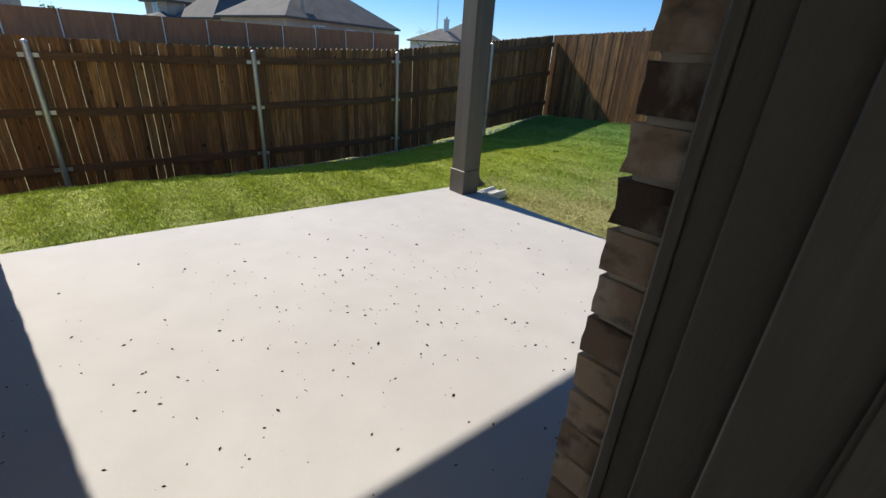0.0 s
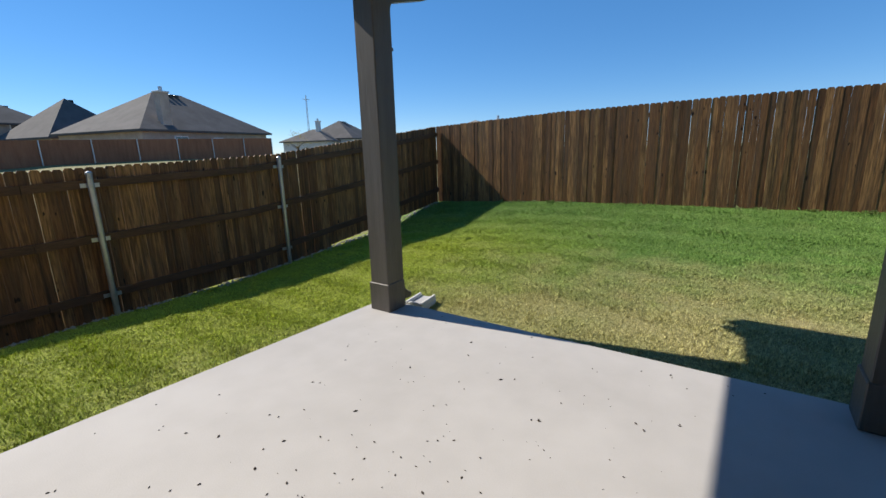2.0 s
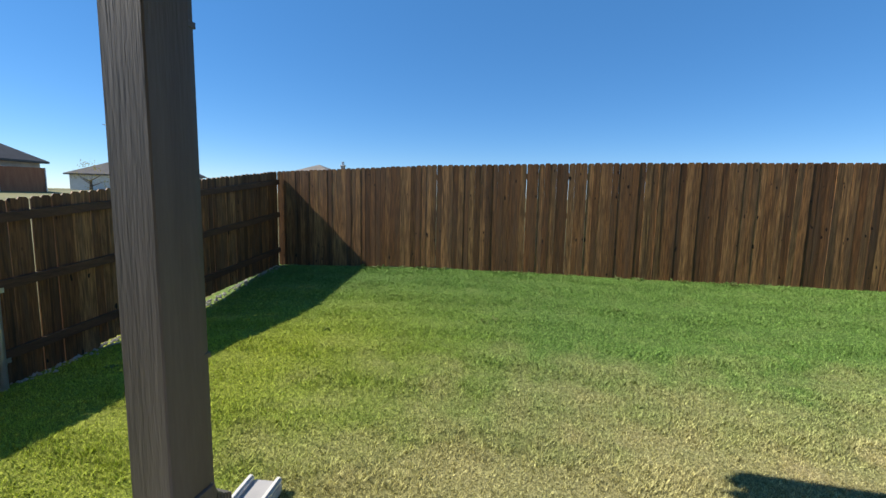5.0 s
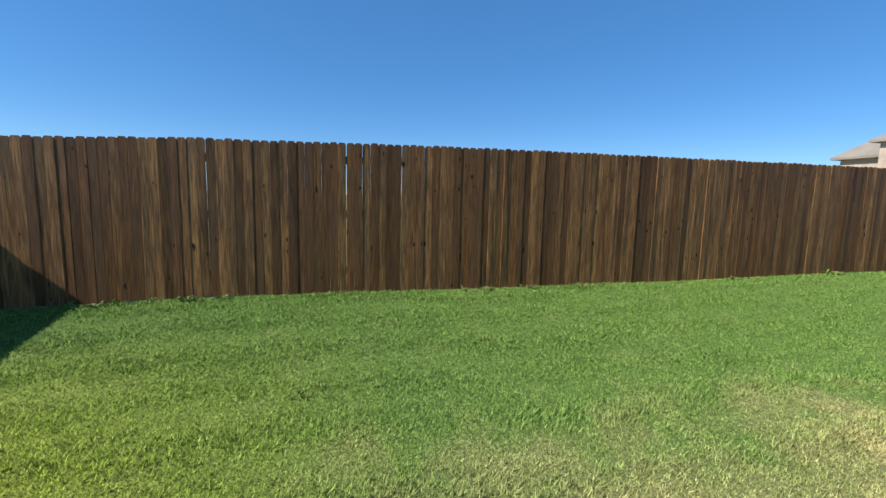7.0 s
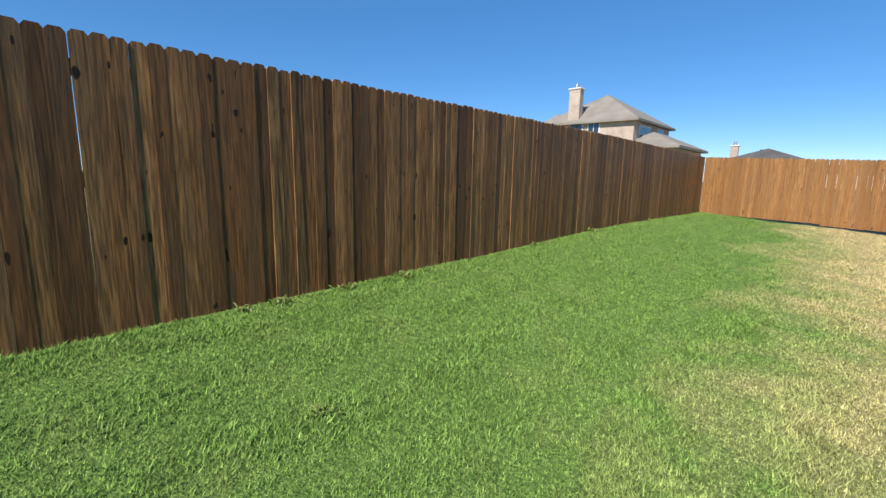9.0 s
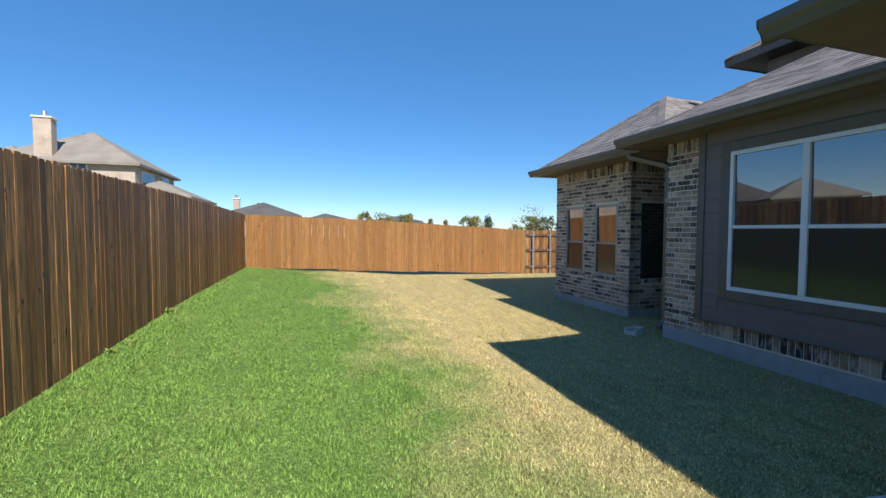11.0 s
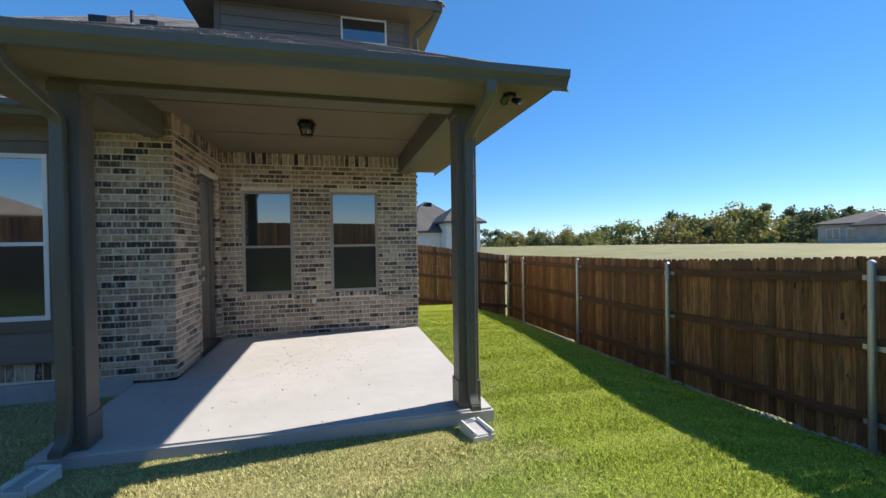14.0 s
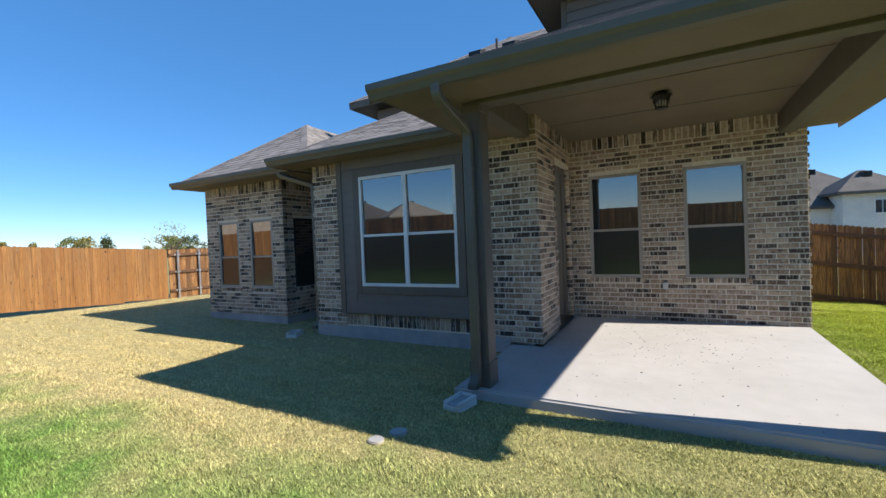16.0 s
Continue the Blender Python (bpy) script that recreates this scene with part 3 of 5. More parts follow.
def ceiling_light(x, y, z):
    t = thing("porch_light", "black lantern ceiling light with clear glass on the porch ceiling", "ceiling light", (x, y, z))
    part("canopy", rod((x, y, z - 0.03), (x, y, z), 0.085, 20, r2=0.06), M_DARK, t)
    bm = bmesh.new()
    bmesh.ops.create_cone(bm, cap_ends=True, segments=6, radius1=0.065, radius2=0.105, depth=0.13, matrix=Matrix.Translation((x, y, z - 0.11)))
    part("glass", bm, M_LAMPGLASS, t, "clear seeded glass")
    for k in range(6):
        a = k * math.pi / 3
        part("rib", rod((x + 0.106 * math.cos(a), y + 0.106 * math.sin(a), z - 0.045), (x + 0.066 * math.cos(a), y + 0.066 * math.sin(a), z - 0.175), 0.006, 6), M_DARK, t)
    part("rim", rod((x, y, z - 0.055), (x, y, z - 0.035), 0.115, 6), M_DARK, t)
    part("bottom_ring", rod((x, y, z - 0.19), (x, y, z - 0.172), 0.07, 6), M_DARK, t)
    part("bulb", ball((x, y, z - 0.12), 0.028, squash=(1, 1, 1.4)), M_WHITE, t)


M_LAMPGLASS, _t, _b = nodes_of("lamp_glass")
_b.inputs["Base Color"].default_value, _b.inputs["Transmission Weight"].default_value, _b.inputs["Roughness"].default_value = (0.9, 0.92, 0.92, 1), 1.0, 0.05
ceiling_light(1.9, 2.0, 3.08)


def flood_light(x, y, z):
    t = thing("security_light", "black twin-head security light under the eave corner", "security light", (x, y, z))
    part("plate", rod((x, y, z - 0.03), (x, y, z), 0.06, 16), M_DARK, t)
    for s in (-1, 1):
        h = part("lamp_head", rod((x, y + s * 0.03, z - 0.05), (x + 0.065, y + s * 0.075, z - 0.085), 0.02, 14, r2=0.036), M_DARK, t)
        part("lens", rod((x + 0.065, y + s * 0.075, z - 0.085), (x + 0.071, y + s * 0.079, z - 0.088), 0.03, 14), M_LAMPGLASS, h, "clear glass lens")


flood_light(3.95, 3.82, PZ)


# ---- the house ----
COURSE, BRICK = 0.0748, 0.25


def wall_mesh(length, z0, z1, holes, thick):
    """A wall in the plane u, z with real holes: cells between the holes' edges."""
    us = sorted({0.0, length, *[h[0] for h in holes], *[h[1] for h in holes]})
    zs = sorted({z0, z1, *[h[2] for h in holes], *[h[3] for h in holes]})
    bm = bmesh.new()
    for a, b in zip(us, us[1:]):
        for c, d in zip(zs, zs[1:]):
            if any(h[0] <= a and b <= h[1] and h[2] <= c and d <= h[3] for h in holes):
                continue
            box(a, b, -thick, 0.0, c, d, 0, bm)
    bmesh.ops.remove_doubles(bm, verts=list(bm.verts), dist=1e-5)
    inner = [f for f in bm.faces if any(o is not f and (o.calc_center_median() - f.calc_center_median()).length < 1e-5 for e in f.edges for o in e.link_faces)]
    bmesh.ops.delete(bm, geom=inner, context="FACES")
    return bm


def rough_brick(w, d, h, seed):
    """A tumbled brick with chipped, uneven edges."""
    rnd = random.Random(seed)
    bm = bmesh.new()
    bmesh.ops.create_cube(bm, size=1)
    bmesh.ops.subdivide_edges(bm, edges=list(bm.edges), cuts=2, use_grid_fill=True)
    for v in bm.verts:
        edge = sum(abs(c) > 0.45 for c in v.co)
        v.co = Vector((v.co.x * w, v.co.y * d, v.co.z * h))
        inward = Vector((-v.co.x, -v.co.y, -v.co.z)).normalized()
        v.co += inward * (rnd.uniform(0.0, 0.003) if edge < 2 else rnd.uniform(0.001, 0.007))
    return bm


def brick_wall(name, at, along, length, z0, z1, holes, label, seed, soldier=True, limit=300, ends=(0, 0), floor_of=None):
    """A brick wall: mortar wall with holes, bricks proud of it, a soldier course on top and rowlock sills under its windows.
    at: foot of its u axis; along: angle of the u axis in degrees; the outer face looks to the right of u turned by -90."""
    base = Matrix.Translation(at) @ Matrix.Rotation(radians(along), 4, "Z") @ Matrix.Diagonal((1, -1, 1, 1))
    rot = Matrix.Translation(at) @ Matrix.Rotation(radians(along), 4, "Z")
    wall = tagged(new(name, mesh_of(wall_mesh(length, z0, z1, holes, 0.12), M_MORTAR)), label, "wall", kind="structure")
    wall.matrix_world = rot
    rnd = random.Random(seed)
    spots = []
    top = z1 - (0.205 if soldier else 0.0)
    rows = int((top - z0) / COURSE + 0.3)
    step = (top - z0) / max(rows, 1)
    for r in range(rows):
        z, u = z0 + r * step, -BRICK * (0.5 if r % 2 else 0.0) - rnd.uniform(0, 0.02)
        while u < length:
            l, rr = max(u, -ends[0]), min(u + BRICK - 0.015, length + ends[1])
            spans = [(l, rr)]
            for h in holes:
                if z + step > h[2] + 0.005 - (0.09 if h[2] > 0.4 else 0) and z < h[3] - 0.005:
                    spans = [q for a, b in spans for q in ((a, min(b, h[0])), (max(a, h[1]), b)) if q[1] - q[0] > 0.025]
            spots += [(a, b, z + 0.0075, z + step - 0.0075) for a, b in spans if b - a > 0.025]
            u += BRICK
    if soldier:
        u = 0.0
        while u < length:
            spots.append((u, min(u + 0.072, length), z1 - 0.198, z1 - 0.004))
            u += 0.083
    for h in holes:
        if h[2] > 0.4 and h[4:] != ("plain",):
            u = h[0] - 0.04
            while u < h[1] + 0.03:
                spots.append((u, min(u + 0.068, h[1] + 0.04), h[2] - 0.082, h[2] - 0.006))
                u += 0.079
    vs, fs = [], []
    for k, (a, b, c, d) in enumerate(spots):
        w, hgt = round(b - a, 2), round(d - c, 3)
        proud = rnd.uniform(0.005, 0.011) + (0.016 if d - c < 0.08 and b - a < 0.07 and c > 0.3 else 0)
        if k < limit:
            def make(w=w, hgt=hgt):
                return box(-w / 2, w / 2, -0.04, 0.0, -hgt / 2, hgt / 2, 0.0045)
            child("brick", piece(("brick", w, hgt), make, M_BRICK), wall, Matrix.Translation(((a + b) / 2, proud, (c + d) / 2)) @ Matrix.Rotation(rnd.uniform(-0.008, 0.008), 4, "Y"))
        else:
            i = len(vs)
            e = 0.005
            vs += [(a, -0.02, c), (b, -0.02, c), (b, -0.02, d), (a, -0.02, d), (a + e, proud, c + e), (b - e, proud, c + e), (b - e, proud, d - e), (a + e, proud, d - e)]
            fs += [(i + 7, i + 6, i + 5, i + 4), (i, i + 4, i + 5, i + 1), (i + 1, i + 5, i + 6, i + 2), (i + 2, i + 6, i + 7, i + 3), (i + 3, i + 7, i + 4, i)]
    if vs:
        tagged(child("bricks", raw_mesh(vs, fs, M_BRICK_JOINED), wall, Matrix()), kind="stuff")
    return wall


M_BRICK_JOINED = M_BRICK.copy()
M_BRICK_JOINED.name = "tumbled_brick_joined"
for n in [n for n in M_BRICK_JOINED.node_tree.nodes if n.bl_idname == "ShaderNodeObjectInfo"]:
    t_ = M_BRICK_JOINED.node_tree
    g_ = t_.nodes.new("ShaderNodeNewGeometry")
    for l in list(n.outputs["Random"].links):
        t_.links.new(g_.outputs["Random Per Island"], l.to_socket)


LEAN = 1.2      # degrees by which the upper sashes lean outward


def window(name, m, w, z0, z1, frame_mat, label, sashes=1, bar=0.048, depth=0.025, lets_light=False):
    """A hung window in a wall: frame, meeting rail, upper pane of coated glass and screened lower pane. m: the wall's pose, at the window's left foot."""
    t = tagged(new(name), label, "window", kind="structure")
    t.matrix_world = m
    h = z1 - z0
    fr = bmesh.new()
    for a in ((0, bar, 0, h), (w - bar, w, 0, h), (bar, w - bar, h - bar, h), (bar, w - bar, 0, bar)):
        box(a[0], a[1], -depth - 0.03, -depth + 0.03, a[2], a[3], 0.004, fr)
    child("window_frame", mesh_of(fr, frame_mat), t, Matrix.Translation((0, 0, z0)))
    sw = (w - 2 * bar) / sashes
    for k in range(sashes):
        x0 = bar + k * sw
        if k:
            child("mullion", mesh_of(box(x0 - 0.035, x0 + 0.035, -depth - 0.02, -depth + 0.032, bar, h - bar, 0.003), frame_mat), t, Matrix.Translation((0, 0, z0)))
        child("meeting_rail", mesh_of(box(x0, x0 + sw, -depth - 0.02, -depth + 0.022, h * 0.46 - 0.02, h * 0.46 + 0.02, 0.003), frame_mat), t, Matrix.Translation((0, 0, z0)))
        child("upper_pane", mesh_of(box(x0, x0 + sw, -0.012, -0.004, 0, h * 0.54 - bar), M_GLASS), t, Matrix.Translation((0, -depth - 0.012, z0 + h * 0.46)) @ Matrix.Rotation(radians(-LEAN), 4, "X"))
        child("lower_pane", mesh_of(box(x0, x0 + sw, -depth - 0.012, -depth + 0.004, bar, h * 0.46), M_SCREEN), t, Matrix.Translation((0, 0, z0)))
    if lets_light:
        for o in t.children:
            if o.name.startswith(("upper_pane", "lower_pane")):
                o.visible_shadow = False
    return t


def facing(x, y, angle):
    return Matrix.Translation((x, y, 0)) @ Matrix.Rotation(radians(angle), 4, "Z")


# u runs along the wall; the outer face is on the +v side of the turned frame
# wall with two windows, facing +x: u runs towards -y
w1, w2 = (3.73 - 1.635, 3.73 - 0.84, 0.76, 2.46), (3.73 - 3.04, 3.73 - 2.235, 0.76, 2.46)
brick_wall("wall_patio_windows", (WX, 3.727, 0), -90, 3.727 - DYW, 0.06, 3.09, [w1, w2], "whitewashed tumbled brick wall with two windows", 1)
for w in (w1, w2):
    window("window_1" if w is w1 else "window_2", facing(WX, 3.73 - w[0], -90), w[1] - w[0], w[2], w[3], M_TAN, "single-hung window with clay vinyl frame reflecting the sky", lets_light=True)
# wall with the door, facing +y: u runs towards +x
DOOR = (0.05 - WX, 1.015 - WX, 0.0, 2.62)
brick_wall("wall_patio_door", (WX, DYW, 0), 0, 1.964 - WX, 0.06, 3.09, [(DOOR[0] - 0.016, DOOR[1] + 0.016, 0.06, DOOR[3], "plain")], "whitewashed tumbled brick wall with the back door", 2, ends=(0, 0.012))
# front wall, facing +x
BW = (DYW + 0.25, DYW + 2.79)
brick_wall("wall_back_corner", (1.967, DYW - 0.003, 0), -90, BW[0] + 0.017, 0.06, 3.09, [], "whitewashed tumbled brick corner beside the porch", 3, ends=(0.0105, 0))
brick_wall("wall_back_column", (1.967, -2.77, 0), -90, 0.65, 0.10, 2.86, [], "whitewashed tumbled brick at the house corner", 4)
brick_wall("wall_back_apron", (1.967, -0.25, 0), -90, 2.52, 0.12, 0.345, [], "soldier course of tumbled brick under the box window", 5)
brick_wall("wall_nook_side", (0.2, -3.42, 0), 180, 1.0, 0.10, 2.86, [], "brick side wall in the nook", 6, limit=0)
# wing, facing +x, with two windows
DX, DY0, DY1 = 1.47, -7.24, -4.77
dw1, dw2 = (1.38, 2.06, 0.65, 2.07), (0.33, 1.02, 0.65, 2.07)
brick_wall("wall_wing", (DX, DY1, 0), -90, DY1 - DY0, 0.08, 2.84, [dw2, dw1], "whitewashed tumbled brick wing wall with two windows", 7)
for k, w in enumerate((dw2, dw1)):
    window("window_%d" % (3 + k), facing(DX, DY1 - w[0], -90), w[1] - w[0], w[2], w[3], M_TAN, "narrow hung window reflecting the orange fence")
brick_wall("wall_wing_side", (DX - 2.6, DY1, 0), 0, 2.6, 0.08, 2.84, [(1.75, 2.35, 0.65, 2.07)], "tumbled brick return wall with a narrow window", 8)
window("window_5", facing(DX - 2.6 + 1.75, DY1, 0), 0.6, 0.65, 2.07, M_DARK, "narrow dark window in the brick return")
brick_wall("wall_wing_far", (DX, DY0, 0), 180, 2.6, 0.08, 2.84, [], "far brick side of the wing", 9, limit=0)
brick_wall("wall_side", (-9.0, 3.73, 0), 0, 8.997 + WX, 0.06, 3.0, [], "brick side wall of the house", 10, limit=0)


def structure(name, bm, material, label, category):
    return solo(name, bm, material, label, category, kind="structure")


# foundations
for nm, b in (("front", (1.90, 1.985, -3.44, 0.10)), ("column_side", (-1.1, 1.90, -3.44, -3.40)), ("wing", (1.4, 1.49, -7.26, -4.75)), ("wing_side", (-1.1, 1.4, -4.79, -4.75))):
    structure("foundation_" + nm, box(b[0], b[1], b[2], b[3], -0.5, 0.115 if "wing" not in nm else 0.075, 0.008), M_FOUND, "grey concrete foundation edge", "foundation")
# closing walls of the house behind what is seen
for nm, b in (("wall_back_core", (1.70, 1.84, -0.5, 0.38, 0.0, 3.0)), ("wall_back_core_south", (1.70, 1.84, -3.40, -2.42, 0.0, 3.0)), ("wall_back_core_low", (1.70, 1.84, -2.42, -0.5, 0.0, 0.75)), ("wall_back_core_high", (1.70, 1.84, -2.42, -0.5, 2.6, 3.0)), ("wall_hidden_west", (-9.1, -9.0, -7.2, 3.7, -0.4, 3.2)), ("wall_hidden_south", (-9.0, -1.1, -7.24, -7.1, -0.4, 3.2)),
              ("wall_hidden_nook", (-1.25, -1.12, -4.9, -3.3, -0.4, 2.84)), ("wall_room", (-1.6, -1.5, -3.0, 0.37, 0.0, 3.0)), 
              ("wall_partition_south", (-9.0, 1.70, -3.1, -3.0, 0.0, 3.1))):
    structure(nm, box(*b), M_PLASTER, "plain painted wall", "wall")
structure("floor_inside", box(-9.0, -0.55, -3.0, 3.6, 0.05, 0.113), M_TAN, "tan plank floor of the rooms", "floor")
structure("ceiling_rooms", box(-9.0, -0.55, -3.0, 3.6, 3.0, 3.055), M_PLASTER, "white ceiling of the rooms", "ceiling")
structure("floor_entry", box(-0.55, 1.70, -3.0, 0.38, 0.05, 0.115), M_TAN, "tan plank floor just inside the back door", "floor")
structure("ceiling_inside", box(-0.55, 1.70, -3.0, 0.38, 3.0, 3.055), M_PLASTER, "white ceiling just inside the back door", "ceiling")


# box window panel of siding, proud of the brick
def box_window():
    t = tagged(new("wall_box_window"), "grey-brown siding panel framing a wide window", "wall", kind="structure")
    x0, x1, y0, y1, z0, z1 = 1.90, 2.06, -2.79, -0.25, 0.345, 2.86
    hole = (-2.335, -0.60, 0.80, 2.545)
    for nm, b in (("siding", (x0, x1, y0, hole[0], z0, z1)), ("siding", (x0, x1, hole[1], y1, z0, z1)), ("siding", (x0, x1, hole[0], hole[1], z0, hole[2])), ("siding", (x0, x1, hole[0], hole[1], hole[3], z1))):
        part(nm, box(*b, 0.002), M_SIDING, t)
    n = 0
    z = z0 + 0.02
    while z < z1 - 0.1:
        spans = [(y0 + 0.1, y1 - 0.1)] if z + 0.17 < hole[2] - 0.12 or z > hole[3] + 0.12 else [(y0 + 0.1, hole[0] - 0.13), (hole[1] + 0.13, y1 - 0.1)]
        for a, b in spans:
            if b - a > 0.02:
                bm = box(x1 - 0.004, x1 + 0.006, a, b, z, min(z + 0.168, z1))
                for v in bm.verts:
                    if v.co.z < z + 0.01 and v.co.x > x1:
                        v.co.x += 0.007
                part("lap_board", bm, M_SIDING, t)
        z += 0.178
    for b in ((y0 - 0.003, y0 + 0.10, z0, z1), (y1 - 0.10, y1 + 0.003, z0, z1), (hole[0] - 0.12, hole[0], hole[2] - 0.12, hole[3] + 0.12), (hole[1], hole[1] + 0.12, hole[2] - 0.12, hole[3] + 0.12),
              (hole[0], hole[1], hole[3], hole[3] + 0.12), (hole[0], hole[1], hole[2] - 0.12, hole[2])):
        part("trim_board", box(x1 - 0.003, x1 + 0.024, b[0], b[1], b[2], b[3], 0.003), M_BROWN, t)
    window("window_6", facing(x1, hole[1], -90), hole[1] - hole[0], hole[2], hole[3], M_WHITE, "wide white twin hung window reflecting roofs and sky", 2, 0.05, 0.01, True)


box_window()


# the back door, swung in
def back_door():
    x0, x1 = WX + DOOR[0], WX + DOOR[1]
    f = tagged(new("door_1"), "brown grained back door standing open inward", "door", kind="structure")
    for q in ((x0 - 0.03, x0 + 0.02, 0.27, 0.445, 0.12, DOOR[3]), (x1 - 0.02, x1 + 0.03, 0.27, 0.445, 0.12, DOOR[3]), (x0 + 0.02, x1 - 0.02, 0.27, 0.445, DOOR[3] - 0.05, DOOR[3])):
        part("jamb", box(*q, 0.004), M_BROWN, f)
    for q in ((x0 - 0.002, x0 + 0.028, 0.444, 0.462, 0.12, DOOR[3]), (x1 - 0.028, x1 + 0.002, 0.444, 0.462, 0.12, DOOR[3])):
        part("brickmould", box(*q, 0.004), M_BROWN, f)
    for q in ((x0 + 0.02, x0 + 0.034, 0.325, 0.40, 0.12, DOOR[3] - 0.05), (x1 - 0.034, x1 - 0.02, 0.325, 0.40, 0.12, DOOR[3] - 0.05)):
        part("door_stop", box(*q, 0.003), M_BROWN, f)
    part("weatherstrip", box(x1 - 0.036, x1 - 0.021, 0.30, 0.325, 0.12, DOOR[3] - 0.05, 0.004), M_DARK, f, "black rubber weatherstrip")
    part("threshold", box(x0, x1, 0.28, 0.55, slab_z(0.4) - 0.02, 0.125, 0.006), M_DARK, f)
    # leaf hinged at x1, turned inward by about ninety degrees
    leaf = part("leaf", box(x1 - 0.058, x1 - 0.014, -0.50, 0.325, 0.13, DOOR[3] - 0.055, 0.003), M_POST, f)
    a, b, c, d = -0.36, 0.232, 0.30, 2.36
    for q in ((a, b, c, c + 0.04), (a, b, d - 0.04, d), (a, a + 0.04, c + 0.04, d - 0.04), (b - 0.04, b, c + 0.04, d - 0.04)):
        part("lite_moulding", box(x1 - 0.074, x1 - 0.057, *q, 0.006, segs=2), M_BROWN, leaf)
    # plain white panel added to fill the moulding; there is no glass
    part("blind", box(x1 - 0.062, x1 - 0.0575, a + 0.04, b - 0.04, c + 0.04, d - 0.04), M_PLASTER, leaf, "plain white panel inside the lite moulding")
    part("handle", rod((x1 - 0.056, -0.44, 1.05), (x1 - 0.12, -0.44, 1.05), 0.012, 10), M_BRASS, leaf)
    part("deadbolt", rod((x1 - 0.056, -0.44, 1.22), (x1 - 0.08, -0.44, 1.22), 0.028, 14), M_BRASS, leaf)
    for z in (1.05, 1.22):
        part("strike_plate", box(x0 + 0.049, x0 + 0.053, 0.30, 0.34, z - 0.03, z + 0.03), M_BRASS, f, "satin nickel strike plate")


back_door()
for side, rx in ((1, WX + DOOR[1]), (-1, WX + DOOR[0])):
    rev = structure("wall_reveal_%d" % (1 if side > 0 else 2), box(min(rx + side * 0.012, rx + side * 0.10), max(rx + side * 0.012, rx + side * 0.10), 0.41, DYW - 0.004, 0.06, DOOR[3]), M_MORTAR, "brick reveal of the back door", "wall")
    rnd_ = random.Random(40 + side)
    for k in range(int((DOOR[3] - 0.06) / 0.0748)):
        z_, kind_ = 0.06 + k * 0.0748 + 0.0374, rnd_.randrange(4)
        child("brick", piece(("reveal", kind_), lambda kind_=kind_: rough_brick(0.11, 0.098, 0.0675, kind_), M_BRICK), rev,
              Matrix.Translation((rx + side * (0.055 + rnd_.uniform(-0.002, 0.002)), 0.499 + rnd_.uniform(-0.002, 0.003), z_)) @ Matrix.Rotation(rnd_.uniform(-0.015, 0.015), 4, "X"))


def outlet(x, y, z):
    t = thing("outlet_box", "grey weatherproof outlet box on the brick wall", "outlet", (x, y, z))
    part("cover", box(x, x + 0.05, y - 0.04, y + 0.04, z - 0.055, z + 0.055, 0.008), M_STEEL, t)
    part("lid_hinge", rod((x + 0.04, y - 0.035, z + 0.05), (x + 0.04, y + 0.035, z + 0.05), 0.006, 8), M_STEEL, t)


outlet(WX + 0.01, 1.95, 0.63)

# daylight that the box window lets into the room behind it
day = new("window_daylight", bpy.data.lights.new("window_daylight", "AREA"))
day.data.shape, day.data.size, day.data.size_y, day.data.energy, day.data.color = "RECTANGLE", 1.4, 1.4, 20, (0.85, 0.93, 1.0)
day.matrix_world = look((1.66, -1.47, 1.67), (0.0, -1.47, 1.67))

# lower back roof over the box window, wing roof, upper storey
EZ = 2.97
roof("roof_back", "weathered shingle roof over the back of the house", [((2.42, -3.92, EZ), (2.42, -0.34, EZ), ((-1.0, 0.44, EZ + 3.42 * 0.5), (-1.0, -2.2, EZ + 3.42 * 0.5))),
                                                                   ((-1.0, -3.92, EZ), (2.42, -3.92, EZ), ((-1.0, -2.2, EZ + 3.42 * 0.5),))])
gutter("roof_gutter", [(2.425, -3.92, EZ - 0.13), (2.425, -0.36, EZ - 0.13)], "olive-brown metal gutter above the box window")
structure("soffit_back", box(1.80, 2.40, -3.90, -0.36, EZ - 0.125, EZ - 0.105), M_SOFFIT, "tan soffit under the back eave", "soffit")
structure("soffit_nook", box(-1.0, 2.40, -3.90, -3.40, EZ - 0.123, EZ - 0.104), M_SOFFIT, "tan soffit in the nook", "soffit")
structure("fascia_back", box(2.40, 2.42, -3.92, -0.36, EZ - 0.135, EZ, 0.003), M_BROWN, "brown fascia board", "fascia")
structure("fascia_back_side", box(-1.0, 2.40, -3.92, -3.90, EZ - 0.135, EZ, 0.003), M_BROWN, "brown fascia board", "fascia")
WZ = 2.95
roof("roof_wing", "weathered shingle hip roof of the wing", hip(-5.0, 1.95, -7.54, -3.54, WZ, 0.71))
gutter("roof_gutter", [(1.955, -7.54, WZ - 0.12), (1.955, -3.95, WZ - 0.12)], "olive-brown metal gutter along the wing eave")
structure("soffit_wing", box(-1.0, 1.94, -7.53, -3.93, WZ - 0.115, WZ - 0.10), M_SOFFIT, "tan soffit under the wing eave", "soffit")
structure("fascia_wing_side", box(-4.0, 1.95, -3.56, -3.54, WZ - 0.12, WZ - 0.004, 0.003), M_BROWN, "brown fascia board", "fascia")
downspout([(2.0, -4.22, WZ - 0.06), (2.0, -4.22, WZ - 0.16), (1.86, -3.52, 2.55), (1.86, -3.52, 2.40), (1.86, -3.52, 0.12), (1.95, -3.53, 0.04)], "olive-brown downspout in the nook beside the brick column")


